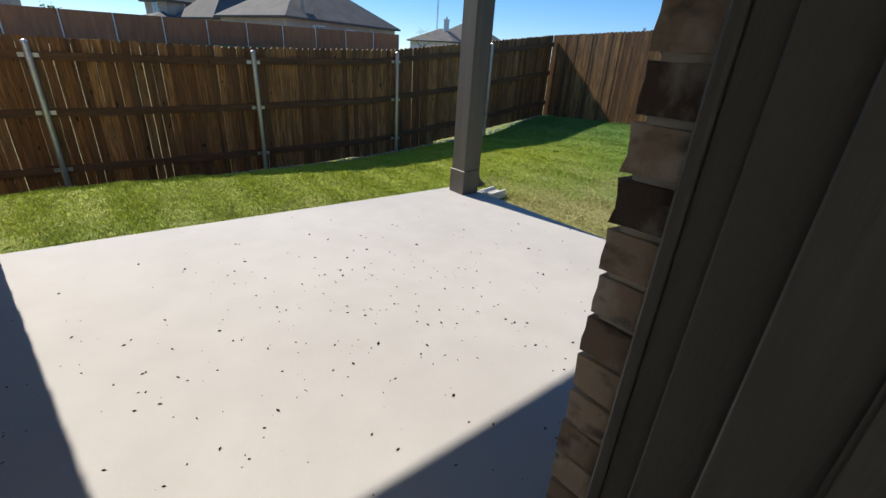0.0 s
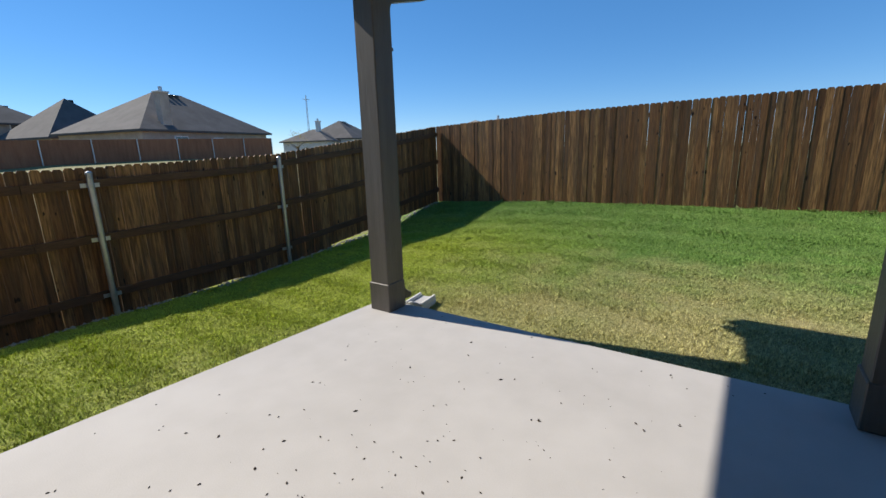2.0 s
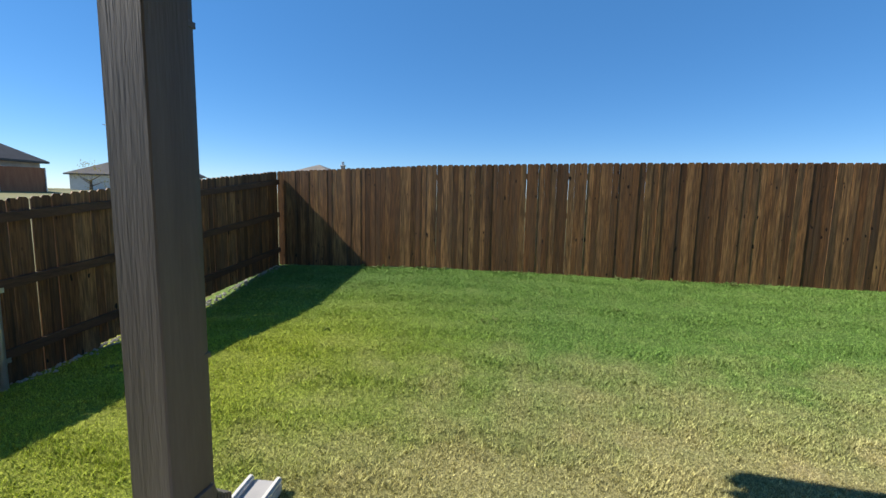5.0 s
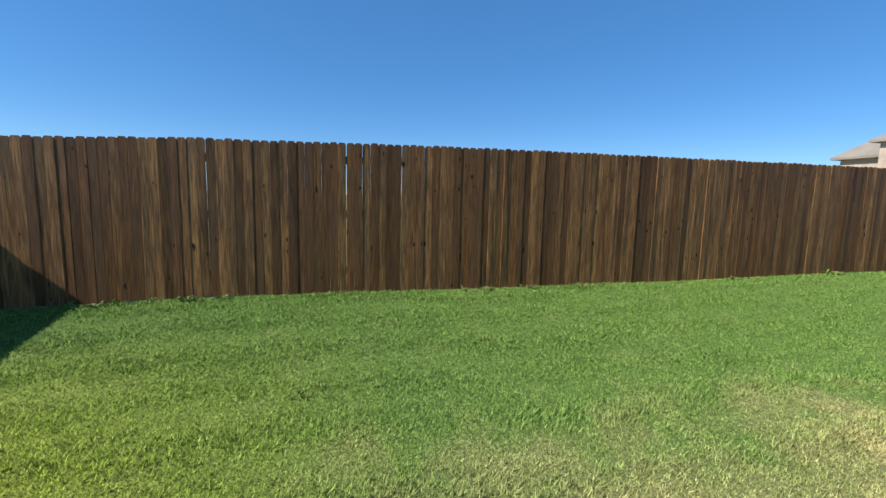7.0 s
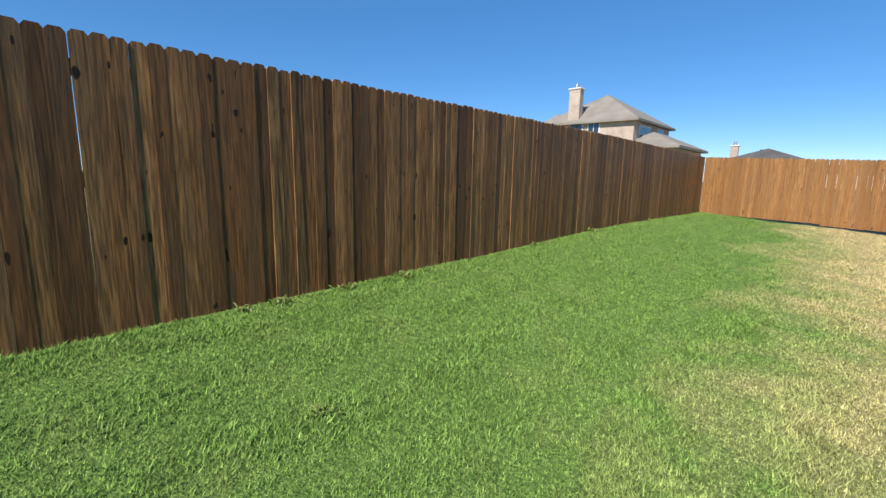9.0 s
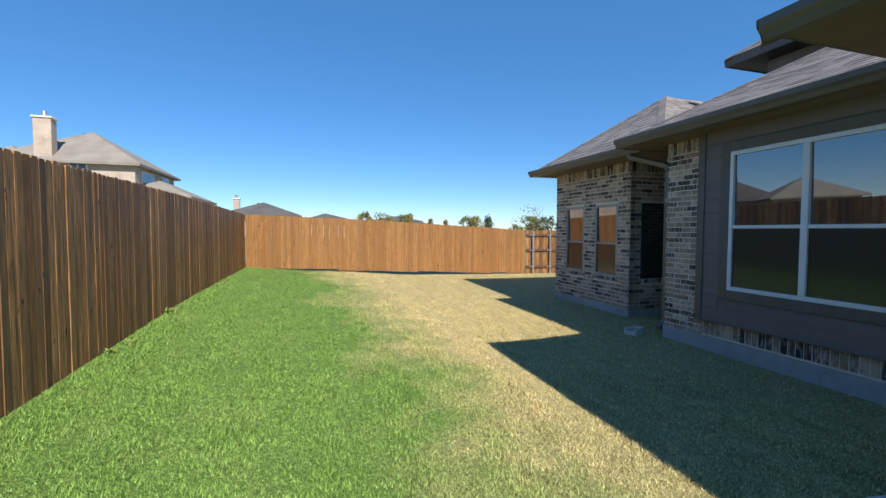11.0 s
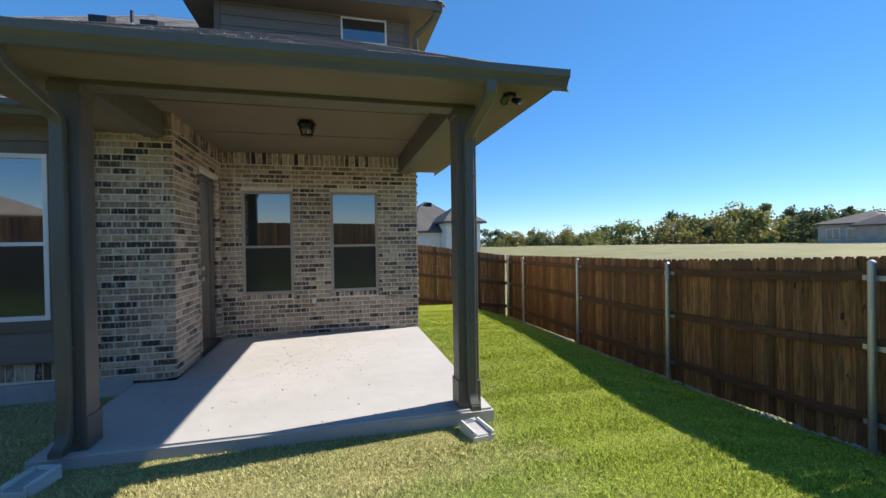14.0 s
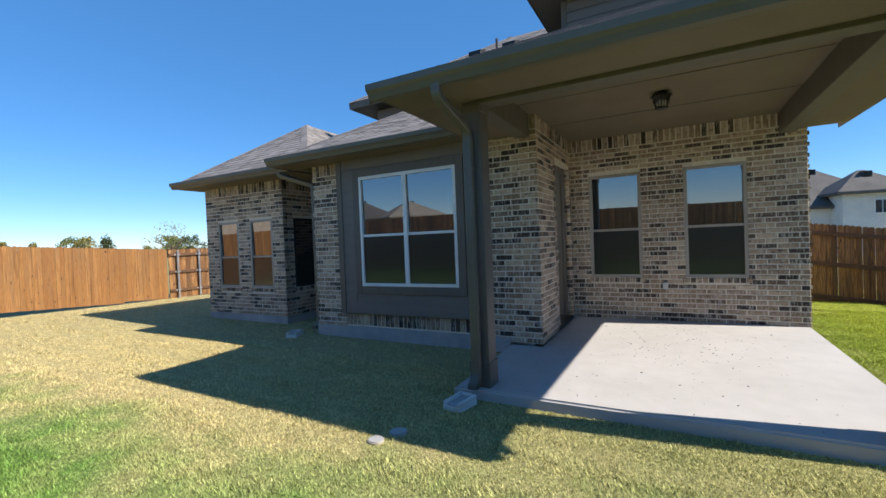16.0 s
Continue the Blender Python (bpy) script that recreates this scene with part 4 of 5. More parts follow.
def upper_storey():
    t = tagged(new("wall_upper"), "grey-brown lap-sided upper storey", "wall", kind="structure")
    x, y0, y1, z0, z1 = -0.42, 0.42, 3.70, 3.2, 5.72
    hole = (2.47, 3.28, 5.17, 5.62)
    part("core", box(-4.0, x, y0, y1, z0, z1), M_SIDING, t)
    z = 4.2
    while z < z1 - 0.05:
        spans = [(y0, y1)] if z + 0.17 < hole[2] or z > hole[3] else [(y0, hole[0]), (hole[1], y1)]
        for a, b in spans:
            bm = box(x, x + 0.012, a, b, z, min(z + 0.172, z1))
            for v in bm.verts:
                if v.co.z < z + 0.01 and v.co.x > x + 0.01:
                    v.co.x += 0.008
            part("lap_board", bm, M_SIDING, t)
        z += 0.178
    for a in (y0 - 0.004, y1 - 0.096):
        part("corner_board", box(x - 0.1, x + 0.026, a, a + 0.1, 4.0, z1, 0.003), M_BROWN, t)
    part("return_brick", box(-4.0, x - 0.11, y1, y1 + 0.03, z0, z1), M_FAR_BRICK, t)
    w7 = thing("window_7", "small white upstairs window with blue sky in it", "window", (x + 0.03, hole[0], hole[2]), kind="structure")
    for b in ((hole[0], hole[1], hole[2], hole[2] + 0.03), (hole[0], hole[1], hole[3] - 0.03, hole[3]), (hole[0], hole[0] + 0.03, hole[2] + 0.03, hole[3] - 0.03), (hole[1] - 0.03, hole[1], hole[2] + 0.03, hole[3] - 0.03)):
        part("window_frame", box(x + 0.002, x + 0.036, *b, 0.002), M_WHITE, w7)
    part("pane", box(x + 0.006, x + 0.02, hole[0] + 0.028, hole[1] - 0.028, hole[2] + 0.028, hole[3] - 0.028), M_GLASS, w7)
    roof("roof_upper", "weathered shingle hip roof of the upper storey", hip(-5.0, 0.10, -0.08, 4.22, 5.80, 0.45))
    structure("soffit_upper", box(-5.0, 0.09, -0.07, 4.21, 5.66, 5.69), M_SOFFIT, "tan soffit of the upper eave", "soffit")
    for b in ((0.07, 0.10, -0.08, 4.22), (-5.0, 0.07, -0.08, -0.05), (-5.0, 0.07, 4.19, 4.22)):
        structure("trim_fascia_upper", box(*b, 5.655, 5.80, 0.003), M_BROWN, "brown fascia of the upper eave", "fascia")
    downspout([(0.02, 4.12, 5.66), (0.02, 4.12, 5.58), (-0.33, 3.80, 5.36), (-0.33, 3.80, 5.25), (-0.33, 3.80, 4.25), (-0.28, 3.80, 4.20)], "olive-brown downspout on the upper storey corner")
    # second raised block further along
    structure("wall_upper_far", box(-6.0, -1.0, -4.15, 0.42, 3.2, 4.78), M_SIDING, "grey-brown sided raised block", "wall")
    roof("roof_upper_far", "weathered shingle roof of the raised block", hip(-6.6, -0.52, -4.62, 3.9, 4.84, 0.65))
    # black instead of soffit tan: shade under this eave is put into the colour
    structure("soffit_upper_far", box(-6.5, -0.54, -4.6, 0.40, 4.70, 4.73), M_DARK, "soffit of the raised block, darkened for the shade under its eave", "soffit")
    for b in ((-0.55, -0.52, -4.62, 0.40), (-6.6, -0.55, -4.62, -4.59)):
        structure("trim_fascia_far", box(*b, 4.69, 4.84, 0.003), M_BROWN, "brown fascia of the raised block", "fascia")


upper_storey()


def roof_vent(x, y, z):
    t = thing("roof_vent", "black slant-back vent on the shingle roof", "roof vent", (x, y, z), "roof vents")
    bm = box(x - 0.16, x + 0.16, y - 0.16, y + 0.16, z - 0.09, z + 0.06, 0.01)
    for v in bm.verts:
        if v.co.x < x:
            v.co.z += 0.12
    part("hood", bm, M_DARK, t)
    flange = box(x - 0.22, x + 0.22, y - 0.22, y + 0.22, z - 0.035, z - 0.015)
    for v in flange.verts:
        v.co.z += (x - v.co.x) * 0.65
    part("flange", flange, M_FAR_ROOF, t)


for x, y in ((-1.30, -3.30), (-2.10, -1.95), (-2.10, -1.10)):
    roof_vent(x, y, 4.84 + (-0.52 - x) * 0.65 + 0.03)
PIPE = Vector((-1.85, -1.35, 4.84 + (-0.52 + 1.85) * 0.65))
_p = thing("vent_pipe", "thin dark vent pipe on the shingle roof", "vent pipe", PIPE)
part("pipe", rod(PIPE, PIPE + Vector((0, 0, 0.34)), 0.03, 12), M_DARK, _p)
part("flashing", rod(PIPE, PIPE + Vector((0, 0, 0.10)), 0.10, 14, r2=0.035), M_STEEL, _p)


# ---- fences ----
PW, PT = 0.0885, 0.016


def picket_mesh(h, w=PW):
    """A dog-eared board, its top corners cut."""
    bm = bmesh.new()
    c = 0.022
    pts = [(-w / 2, 0), (w / 2, 0), (w / 2, h - c), (w / 2 - c * 0.8, h), (-w / 2 + c * 0.8, h), (-w / 2, h - c)]
    a = [bm.verts.new((x, -PT / 2, z)) for x, z in pts]
    b = [bm.verts.new((x, PT / 2, z)) for x, z in pts]
    bm.faces.new(a)
    bm.faces.new(b[::-1])
    for i in range(6):
        bm.faces.new((a[i], b[i], b[(i + 1) % 6], a[(i + 1) % 6]))
    bmesh.ops.recalc_face_normals(bm, faces=list(bm.faces))
    return bm


def fence(name, a, b, tops, mat, label, seed, inside=1, steel=(), rails=True, gappy=0.3, limit=400):
    """Boards from a to b. tops: (distance, ground, top) along the run. inside: the side on which rails and posts stand."""
    a, b = Vector((*a, 0)), Vector((*b, 0))
    d = (b - a)
    n = d.length
    d.normalize()
    side = Vector((-d.y, d.x, 0)) * inside
    t = thing(name, label, "fence", a)
    rnd = random.Random(seed)
    ang = math.atan2(d.y, d.x)

    def level(s, k):
        for p, q in zip(tops, tops[1:]):
            if s <= q[0]:
                f = (s - p[0]) / (q[0] - p[0])
                return p[k] + (q[k] - p[k]) * f
        return tops[-1][k]
    s, count = 0.05, 0
    while s < n:
        g, top = level(s, 1), level(s, 2)
        h = round((top - g) / 0.04) * 0.04
        base = top - h + rnd.uniform(-0.006, 0.006)
        variant = rnd.randrange(3)
        me = piece(("picket", mat.name, h, variant), lambda h=h, v=variant: picket_mesh(h, PW - v * 0.0006), mat)
        m = Matrix.Translation(Vector((d.x * s, d.y * s, base)) + side * rnd.uniform(-0.003, 0.003)) @ Matrix.Rotation(ang, 4, "Z") @ Matrix.Rotation(rnd.gauss(0, 0.0011), 4, "Y") @ Matrix.Rotation(rnd.gauss(0, 0.03), 4, "Z")
        child("picket", me, t, m)
        s += PW + (rnd.uniform(0.002, 0.006) if rnd.random() < gappy else rnd.uniform(-0.0003, 0.0012))
        count += 1
    if rails:
        for part_of in (0.16, 0.54, 0.89):
            k = 0.0
            while k < n - 0.2:
                e = min(k + 2.34, n)
                z0 = level(k, 1) + (level(k, 2) - level(k, 1)) * part_of
                z1 = level(e, 1) + (level(e, 2) - level(e, 1)) * part_of
                p, q = a + d * k + side * 0.034 + Vector((0, 0, z0)), a + d * (e - 0.006) + side * 0.034 + Vector((0, 0, z1))
                bm = sweep([(-0.019, -0.043), (0.019, -0.043), (0.019, 0.043), (-0.019, 0.043)], [p, (p + q) / 2 + Vector((0, 0, rnd.uniform(-0.008, 0.004))), q])
                part("rail", bm, M_RAIL, t)
                k = e
    for s in steel:
        g, top = level(s, 1), level(s, 2)
        p = a + d * s + side * 0.088
        post = part("steel_post", rod((p.x, p.y, g - 0.1), (p.x, p.y, top - 0.06), 0.030, 14), M_STEEL, t, "galvanised steel post")
        part("cap", ball((p.x, p.y, top - 0.06), 0.034, squash=(1, 1, 0.8)), M_STEEL, post)
        for part_of in (0.16, 0.54, 0.89):
            z = g + (top - g) * part_of
            q = p - side * 0.034
            bm = bmesh.new()
            rod((p.x, p.y, z - 0.02), (p.x, p.y, z + 0.02), 0.0335, 14, bm)
            c = p - side * 0.031
            part("bracket", bm, M_STEEL, post)
            e = d * 0.085
            up = Vector((0, 0, z))
            part("bracket_plate", sweep([(-0.003, -0.022), (0.003, -0.022), (0.003, 0.022), (-0.003, 0.022)], [c - e + up, c + e + up]), M_STEEL, post)
    return t


BX, LY, RY = 8.976, 6.82, -12.08
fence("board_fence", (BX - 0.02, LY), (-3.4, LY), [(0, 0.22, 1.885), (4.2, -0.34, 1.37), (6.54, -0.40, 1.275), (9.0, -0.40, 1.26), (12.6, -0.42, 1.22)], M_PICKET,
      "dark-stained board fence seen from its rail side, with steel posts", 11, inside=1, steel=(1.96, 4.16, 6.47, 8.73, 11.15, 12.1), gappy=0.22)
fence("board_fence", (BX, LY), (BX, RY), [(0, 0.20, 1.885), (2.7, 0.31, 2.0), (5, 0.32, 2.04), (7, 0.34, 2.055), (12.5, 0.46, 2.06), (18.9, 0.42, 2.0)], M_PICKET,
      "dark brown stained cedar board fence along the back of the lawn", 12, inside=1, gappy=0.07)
fence("board_fence", (BX - 0.02, RY), (-0.25, RY), [(0, 0.42, 2.0), (4, 0.22, 1.86), (9.3, 0.0, 1.56)], M_PICKET_SUN, "stained cedar fence in full sun, coloured in sunlit orange-brown", 13, inside=1, gappy=0.12)
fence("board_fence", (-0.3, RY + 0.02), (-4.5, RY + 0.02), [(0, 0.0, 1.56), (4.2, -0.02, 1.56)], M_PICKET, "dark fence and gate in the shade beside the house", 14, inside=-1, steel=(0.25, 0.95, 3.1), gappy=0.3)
fence("board_fence", (-3.45, LY - 0.05), (-3.45, 3.9), [(0, -0.42, 1.22), (2.9, -0.10, 1.62)], M_PICKET, "reddish board fence closing the side yard", 15, inside=1, gappy=0.2)


# ---- turf, weeds, gravel strip ----
def blades():
    rng = np.random.default_rng(5)
    # densest on the open lawn that the walk crosses, coarser towards the ends of the yard
    near, strip, far = 950000, 220000, 380000
    x = np.concatenate([rng.uniform(3.0, BX - 0.03, near), rng.uniform(-2.2, 3.2, strip), rng.uniform(-3.3, BX - 0.03, far)])
    y = np.concatenate([np.where(rng.random(near) < 0.78, rng.uniform(-2.4, LY - 0.12, near), np.maximum(-2.4 - np.abs(rng.normal(0, 3.2, near)), RY + 0.06)), rng.uniform(3.74, LY - 0.12, strip), rng.uniform(RY + 0.05, LY - 0.12, far)])
    coarse = np.concatenate([np.full(near, 0.9), np.ones(strip), np.full(far, 1.5)])
    inside = ((x < 3.70) & (y > 0.09) & (y < 3.74)) | ((x < 2.0) & (y > -3.44) & (y < 3.74)) | ((x < 1.5) & (y > -7.3) & (y < -4.7)) | ((x < -0.4) & (y < 3.75)) | ((x < -1.0) & (y < 0))
    x, y, coarse = x[~inside], y[~inside], coarse[~inside]
    n = len(x)
    gx, gy = np.arange(-4, 9.6, 0.2), np.arange(-12.6, 7.2, 0.2)
    grid = np.array([[ground_z(a, b) for a in gx] for b in gy])
    fi, fj = (x - gx[0]) / 0.2, (y - gy[0]) / 0.2
    i, j = fi.astype(int), fj.astype(int)
    u, v = fi - i, fj - j
    z = grid[j, i] * (1 - u) * (1 - v) + grid[j, i + 1] * u * (1 - v) + grid[j + 1, i] * (1 - u) * v + grid[j + 1, i + 1] * u * v
    # tufts: neighbouring blades rise and thin out together
    ragged_x, ragged_y = x + 0.012 * np.sin(y * 97), y + 0.012 * np.sin(x * 83)
    tuft = rng.random(4096)[(np.floor(ragged_x / 0.045).astype(int) * 57 + np.floor(ragged_y / 0.045).astype(int) * 131) % 4096]
    swell = 0.8 + 0.4 * np.sin(x * 3.1 + np.sin(y * 2.3)) ** 2
    row = 0.85 + 0.25 * np.sin(x * 11.0 + 0.6 * np.sin(y * 1.7))
    h = rng.uniform(0.012, 0.028, n) * swell * row * (0.7 + 0.6 * tuft)
    edge = np.minimum(BX - x, LY - y)
    h *= np.where(edge < 0.12, 1.7, 1.0)
    a, lean = rng.uniform(0, 6.283, n), rng.uniform(0.4, 1.6, n) * h
    w = rng.uniform(0.0015, 0.0034, n) * (0.8 + 0.4 * tuft) * coarse
    co = np.empty((n, 3, 3))
    co[:, 0] = np.stack([x - w * np.sin(a), y + w * np.cos(a), z - 0.004], 1)
    co[:, 1] = np.stack([x + w * np.sin(a), y - w * np.cos(a), z - 0.004], 1)
    co[:, 2] = np.stack([x + lean * np.cos(a), y + lean * np.sin(a), z + h], 1)
    me = bpy.data.meshes.new("turf")
    me.vertices.add(n * 3)
    me.vertices.foreach_set("co", co.ravel())
    me.loops.add(n * 3)
    me.loops.foreach_set("vertex_index", np.arange(n * 3, dtype=np.int32))
    me.polygons.add(n)
    me.polygons.foreach_set("loop_start", np.arange(0, n * 3, 3, dtype=np.int32))
    me.update(calc_edges=True)
    me.materials.append(M_BLADES)
    tagged(new("grass", me), "short mown turf, green by the fence and straw-coloured towards the house", "grass", kind="stuff")


blades()


def weed(x, y, size, rnd, tall=False):
    t = thing("weed_clump", "tuft of green weeds at the foot of the fence" if not tall else "low leafy weed growing in the lawn", "weed", (x, y, ground_z(x, y)), "weeds")
    vs, fs = [], []
    for _ in range(16):
        a, l, w = rnd.uniform(0, 6.28), size * rnd.uniform(0.5, 1.2), size * 0.10
        b = Vector((x + rnd.gauss(0, size * 0.4), y + rnd.gauss(0, size * 0.4), ground_z(x, y)))
        d = Vector((math.cos(a), math.sin(a), rnd.uniform(0.5, 1.6))).normalized()
        s = d.cross(Vector((0, 0, 1))).normalized() * w
        i = len(vs)
        vs += [tuple(b - s * 0.4), tuple(b + s * 0.4), tuple(b + d * l * 0.6 + s), tuple(b + d * l - Vector((0, 0, l * 0.25))), tuple(b + d * l * 0.6 - s)]
        fs.append((i, i + 1, i + 2, i + 3, i + 4))
    part("leaves", raw_mesh(vs, fs, M_WEED), M_WEED, t)


M_WEED = island_material("weed_leaves", (0.10, 0.20, 0.03), (0.18, 0.30, 0.05), (0.30, 0.30, 0.09), rough=0.6)
_r = random.Random(9)
for _ in range(26):
    weed(BX - _r.uniform(0.04, 0.14), _r.uniform(-8.5, 5.2), _r.uniform(0.05, 0.12), _r)
for x, y in ((6.9, 2.75), (7.0, 2.62), (5.2, 6.0), (6.3, 4.4), (7.6, 1.2), (1.3, 5.9)):
    weed(x, y, 0.07, _r, True)


def gravel_strip():
    """Pale stones and soil under the left fence."""
    rnd = random.Random(21)
    vs, fs = [], []
    for _ in range(1500):
        x, y, r = rnd.uniform(-3.2, BX - 0.1), LY + 0.06 - abs(rnd.gauss(0, 0.09)), rnd.uniform(0.008, 0.028)
        z, i = ground_z(x, y) + r * 0.3, len(vs)
        for dx, dy, dz in ((1, 0, 0), (0, 1, 0), (-1, 0, 0), (0, -1, 0), (0, 0, 0.8), (0, 0, -0.8)):
            k = r * rnd.uniform(0.7, 1.2)
            vs.append((x + dx * k, y + dy * k, z + dz * k))
        fs += [(i + q, i + (q + 1) % 4, i + 4) for q in range(4)] + [(i + (q + 1) % 4, i + q, i + 5) for q in range(4)]
    solo("gravel", raw_mesh(vs, fs, M_DIRT), M_DIRT, "pale gravel spilling under the fence", "gravel", kind="stuff")


gravel_strip()


# ---- distance: houses, fences, trees ----
def far_house(label, x, y, z, turn, blocks, wall, roofing, windows=(), chimney=None, group="neighbouring houses"):
    """blocks: (dx, dy, w, d, base, eave, ridge) with hip roofs; windows: (block, side 0-3, along, z, w, h)."""
    t = thing("house", label, "house", (x, y, z), group)
    t.rotation_euler = (0, 0, radians(turn))
    for k, (dx, dy, w, d, base, eave, ridge) in enumerate(blocks):
        child("wall", mesh_of(box(dx - w / 2, dx + w / 2, dy - d / 2, dy + d / 2, base, eave, 0), wall), t, Matrix())
        o = 0.45
        x0, x1, y0, y1 = dx - w / 2 - o, dx + w / 2 + o, dy - d / 2 - o, dy + d / 2 + o
        h = min(x1 - x0, y1 - y0) / 2
        bm = bmesh.new()
        if w > d:
            r = [(x0 + h, dy, ridge), (x1 - h, dy, ridge)]
        else:
            r = [(dx, y0 + h, ridge), (dx, y1 - h, ridge)]
        lo = [bm.verts.new((*p, eave - 0.15)) for p in ((x0, y0), (x1, y0), (x1, y1), (x0, y1))]
        hi = [bm.verts.new((*p, eave + 0.02)) for p in ((x0, y0), (x1, y0), (x1, y1), (x0, y1))]
        rv = [bm.verts.new(p) for p in r]
        bm.faces.new(lo[::-1])
        for i in range(4):
            bm.faces.new((lo[i], lo[(i + 1) % 4], hi[(i + 1) % 4], hi[i]))
        if w > d:
            fs = ((hi[0], hi[1], rv[1], rv[0]), (hi[1], hi[2], rv[1]), (hi[2], hi[3], rv[0], rv[1]), (hi[3], hi[0], rv[0]))
        else:
            fs = ((hi[0], hi[1], rv[0]), (hi[1], hi[2], rv[1], rv[0]), (hi[2], hi[3], rv[1]), (hi[3], hi[0], rv[0], rv[1]))
        for f in fs:
            bm.faces.new(f)
        ro = child("roof", mesh_of(bm, roofing), t, Matrix())
        for q in range(3):
            f = 0.3 + 0.2 * q
            vx, vy = (r[0][0] * (1 - f) + r[1][0] * f, dy - 0.5) if w > d else (dx + 0.5, r[0][1] * (1 - f) + r[1][1] * f)
            child("roof_vent", mesh_of(box(vx - 0.2, vx + 0.2, vy - 0.2, vy + 0.2, ridge - 0.55, ridge - 0.12, 0.03), M_DARK), ro, Matrix())
        for wb, side, along, wz, ww, wh in windows:
            if wb != k:
                continue
            m = (pose(dx + along, dy - d / 2, wz), pose(dx + w / 2, dy + along, wz, 0, 0, 90), pose(dx + along, dy + d / 2, wz, 0, 0, 180), pose(dx - w / 2, dy + along, wz, 0, 0, -90))[side]
            fr = child("window", mesh_of(box(-ww / 2 - 0.08, ww / 2 + 0.08, -0.05, 0.02, -0.08, wh + 0.08, 0.01), M_WHITE), t, m)
            half = ww / 2
            child("pane", mesh_of(box(-half, -0.03, -0.065, -0.045, 0, wh), M_WINDOW_FAR), fr, Matrix())
            child("pane", mesh_of(box(0.03, half, -0.065, -0.045, 0, wh), M_WINDOW_FAR), fr, Matrix())
    if chimney:
        cx, cy, cw, c0, c1 = chimney
        ch = child("chimney", mesh_of(box(cx - cw, cx + cw, cy - cw * 0.7, cy + cw * 0.7, c0, c1, 0.02), wall), t, Matrix())
        child("chimney_cap", mesh_of(box(cx - cw - 0.08, cx + cw + 0.08, cy - cw * 0.7 - 0.08, cy + cw * 0.7 + 0.08, c1, c1 + 0.12, 0.02), M_FAR_WHITE), ch, Matrix())
        child("flue", mesh_of(rod((cx, cy, c1 + 0.1), (cx, cy, c1 + 0.5), 0.16, 10), M_STEEL), ch, Matrix())
    return t


far_house("grey-roofed brick house beyond the open field", 20.5, 47.5, 0, 14, [(2.0, 1.0, 14, 11, 0, 3.75, 7.6), (-0.5, 12.5, 8, 8, 0, 3.6, 7.7), (-2.5, 20, 5.5, 5.5, 0, 5.3, 7.4), (-5.5, 18, 4, 4, 0, 3.3, 4.1)], M_FAR_BRICK, M_FAR_ROOF,
          [(0, 0, -3.5, 1.6, 1.2, 1.6), (0, 0, 0.5, 1.6, 1.0, 1.5), (0, 0, 3.2, 1.6, 1.6, 1.5), (1, 0, -1.5, 1.6, 1.8, 1.7), (2, 0, 0, 3.9, 1.4, 1.3), (2, 3, 0, 3.9, 1.4, 1.3), (3, 0, 0, 1.5, 2.0, 1.3)], (-2.4, -4.0, 0.45, 3.5, 6.9))
far_house("white-brick house with dark gables far off", 57, 62, 0.5, 20, [(0, 0, 11, 9, 0, 3.4, 6.6), (-6, 2, 7, 8, 0, 3.0, 5.0)], M_FAR_WHITE, M_FAR_ROOF, [(0, 0, -2, 1.2, 1.4, 1.5), (0, 0, 2, 1.2, 1.4, 1.5)], (-6.5, 1, 0.4, 4, 6.2))
far_house("hip roof of a house showing over the back fence", 46, 27.4, 0.0, 5, [(0, 0, 4.6, 4.6, 0, 3.6, 4.75)], M_FAR_BRICK, M_FAR_ROOF_TAN, (), (1.5, -2.2, 0.25, 3.4, 4.7))
far_house("two-storey tan brick house with a tall chimney", 22.5, -38.5, 0, 0, [(0.3, 0.5, 8.0, 9.0, 0, 6.1, 8.9), (5.2, -1.0, 5, 9, 0, 5.2, 7.6), (-4.6, 1.2, 4.5, 8.0, 0, 3.9, 5.2)], M_FAR_BRICK, M_FAR_ROOF_TAN,
          [(0, 2, 0.8, 5.0, 0.9, 0.95), (0, 2, -0.7, 5.0, 0.9, 0.95), (0, 3, 2.0, 4.6, 2.4, 1.1), (0, 3, -2.0, 4.6, 1.6, 1.2), (1, 2, 1, 1.5, 1.5, 1.5)], (1.5, 4.7, 0.5, 2, 8.9))
far_house("brown hip-roofed house over the far fence", 12.5, -55, 0, 0, [(0, 0, 8, 8, 0, 3.2, 4.9)], M_FAR_BRICK, M_FAR_ROOF, (), (3.0, 0, 0.35, 4, 5.2))
far_house("grey hip-roofed house far along the street", 4.5, -75, 0, 8, [(0, 0, 9, 9, 0, 2.9, 4.4)], M_FAR_WHITE, M_FAR_ROOF, ())
far_house("pale two-storey house among far trees", -14.5, -110, 0, 12, [(0, 0, 11, 9, 0, 3.9, 5.2), (-4, 1, 6, 7, 0, 3.2, 4.4)], M_FAR_WHITE, M_FAR_ROOF, [(0, 2, 2.5, 2.6, 1.2, 1.2), (0, 2, -2, 2.6, 1.2, 1.2)])
far_house("dark-roofed brick house across the open field", -8.4, 48.5, 0.3, -4, [(-0.4, 1.0, 12.0, 9, 0, 2.6, 5.9), (4.6, -3.6, 6.4, 5, 0, 4.1, 5.0)], M_FAR_BRICK, M_FAR_ROOF, [(0, 0, -2, 1.2, 1.4, 1.4), (0, 0, 3, 1.2, 1.4, 1.4)])
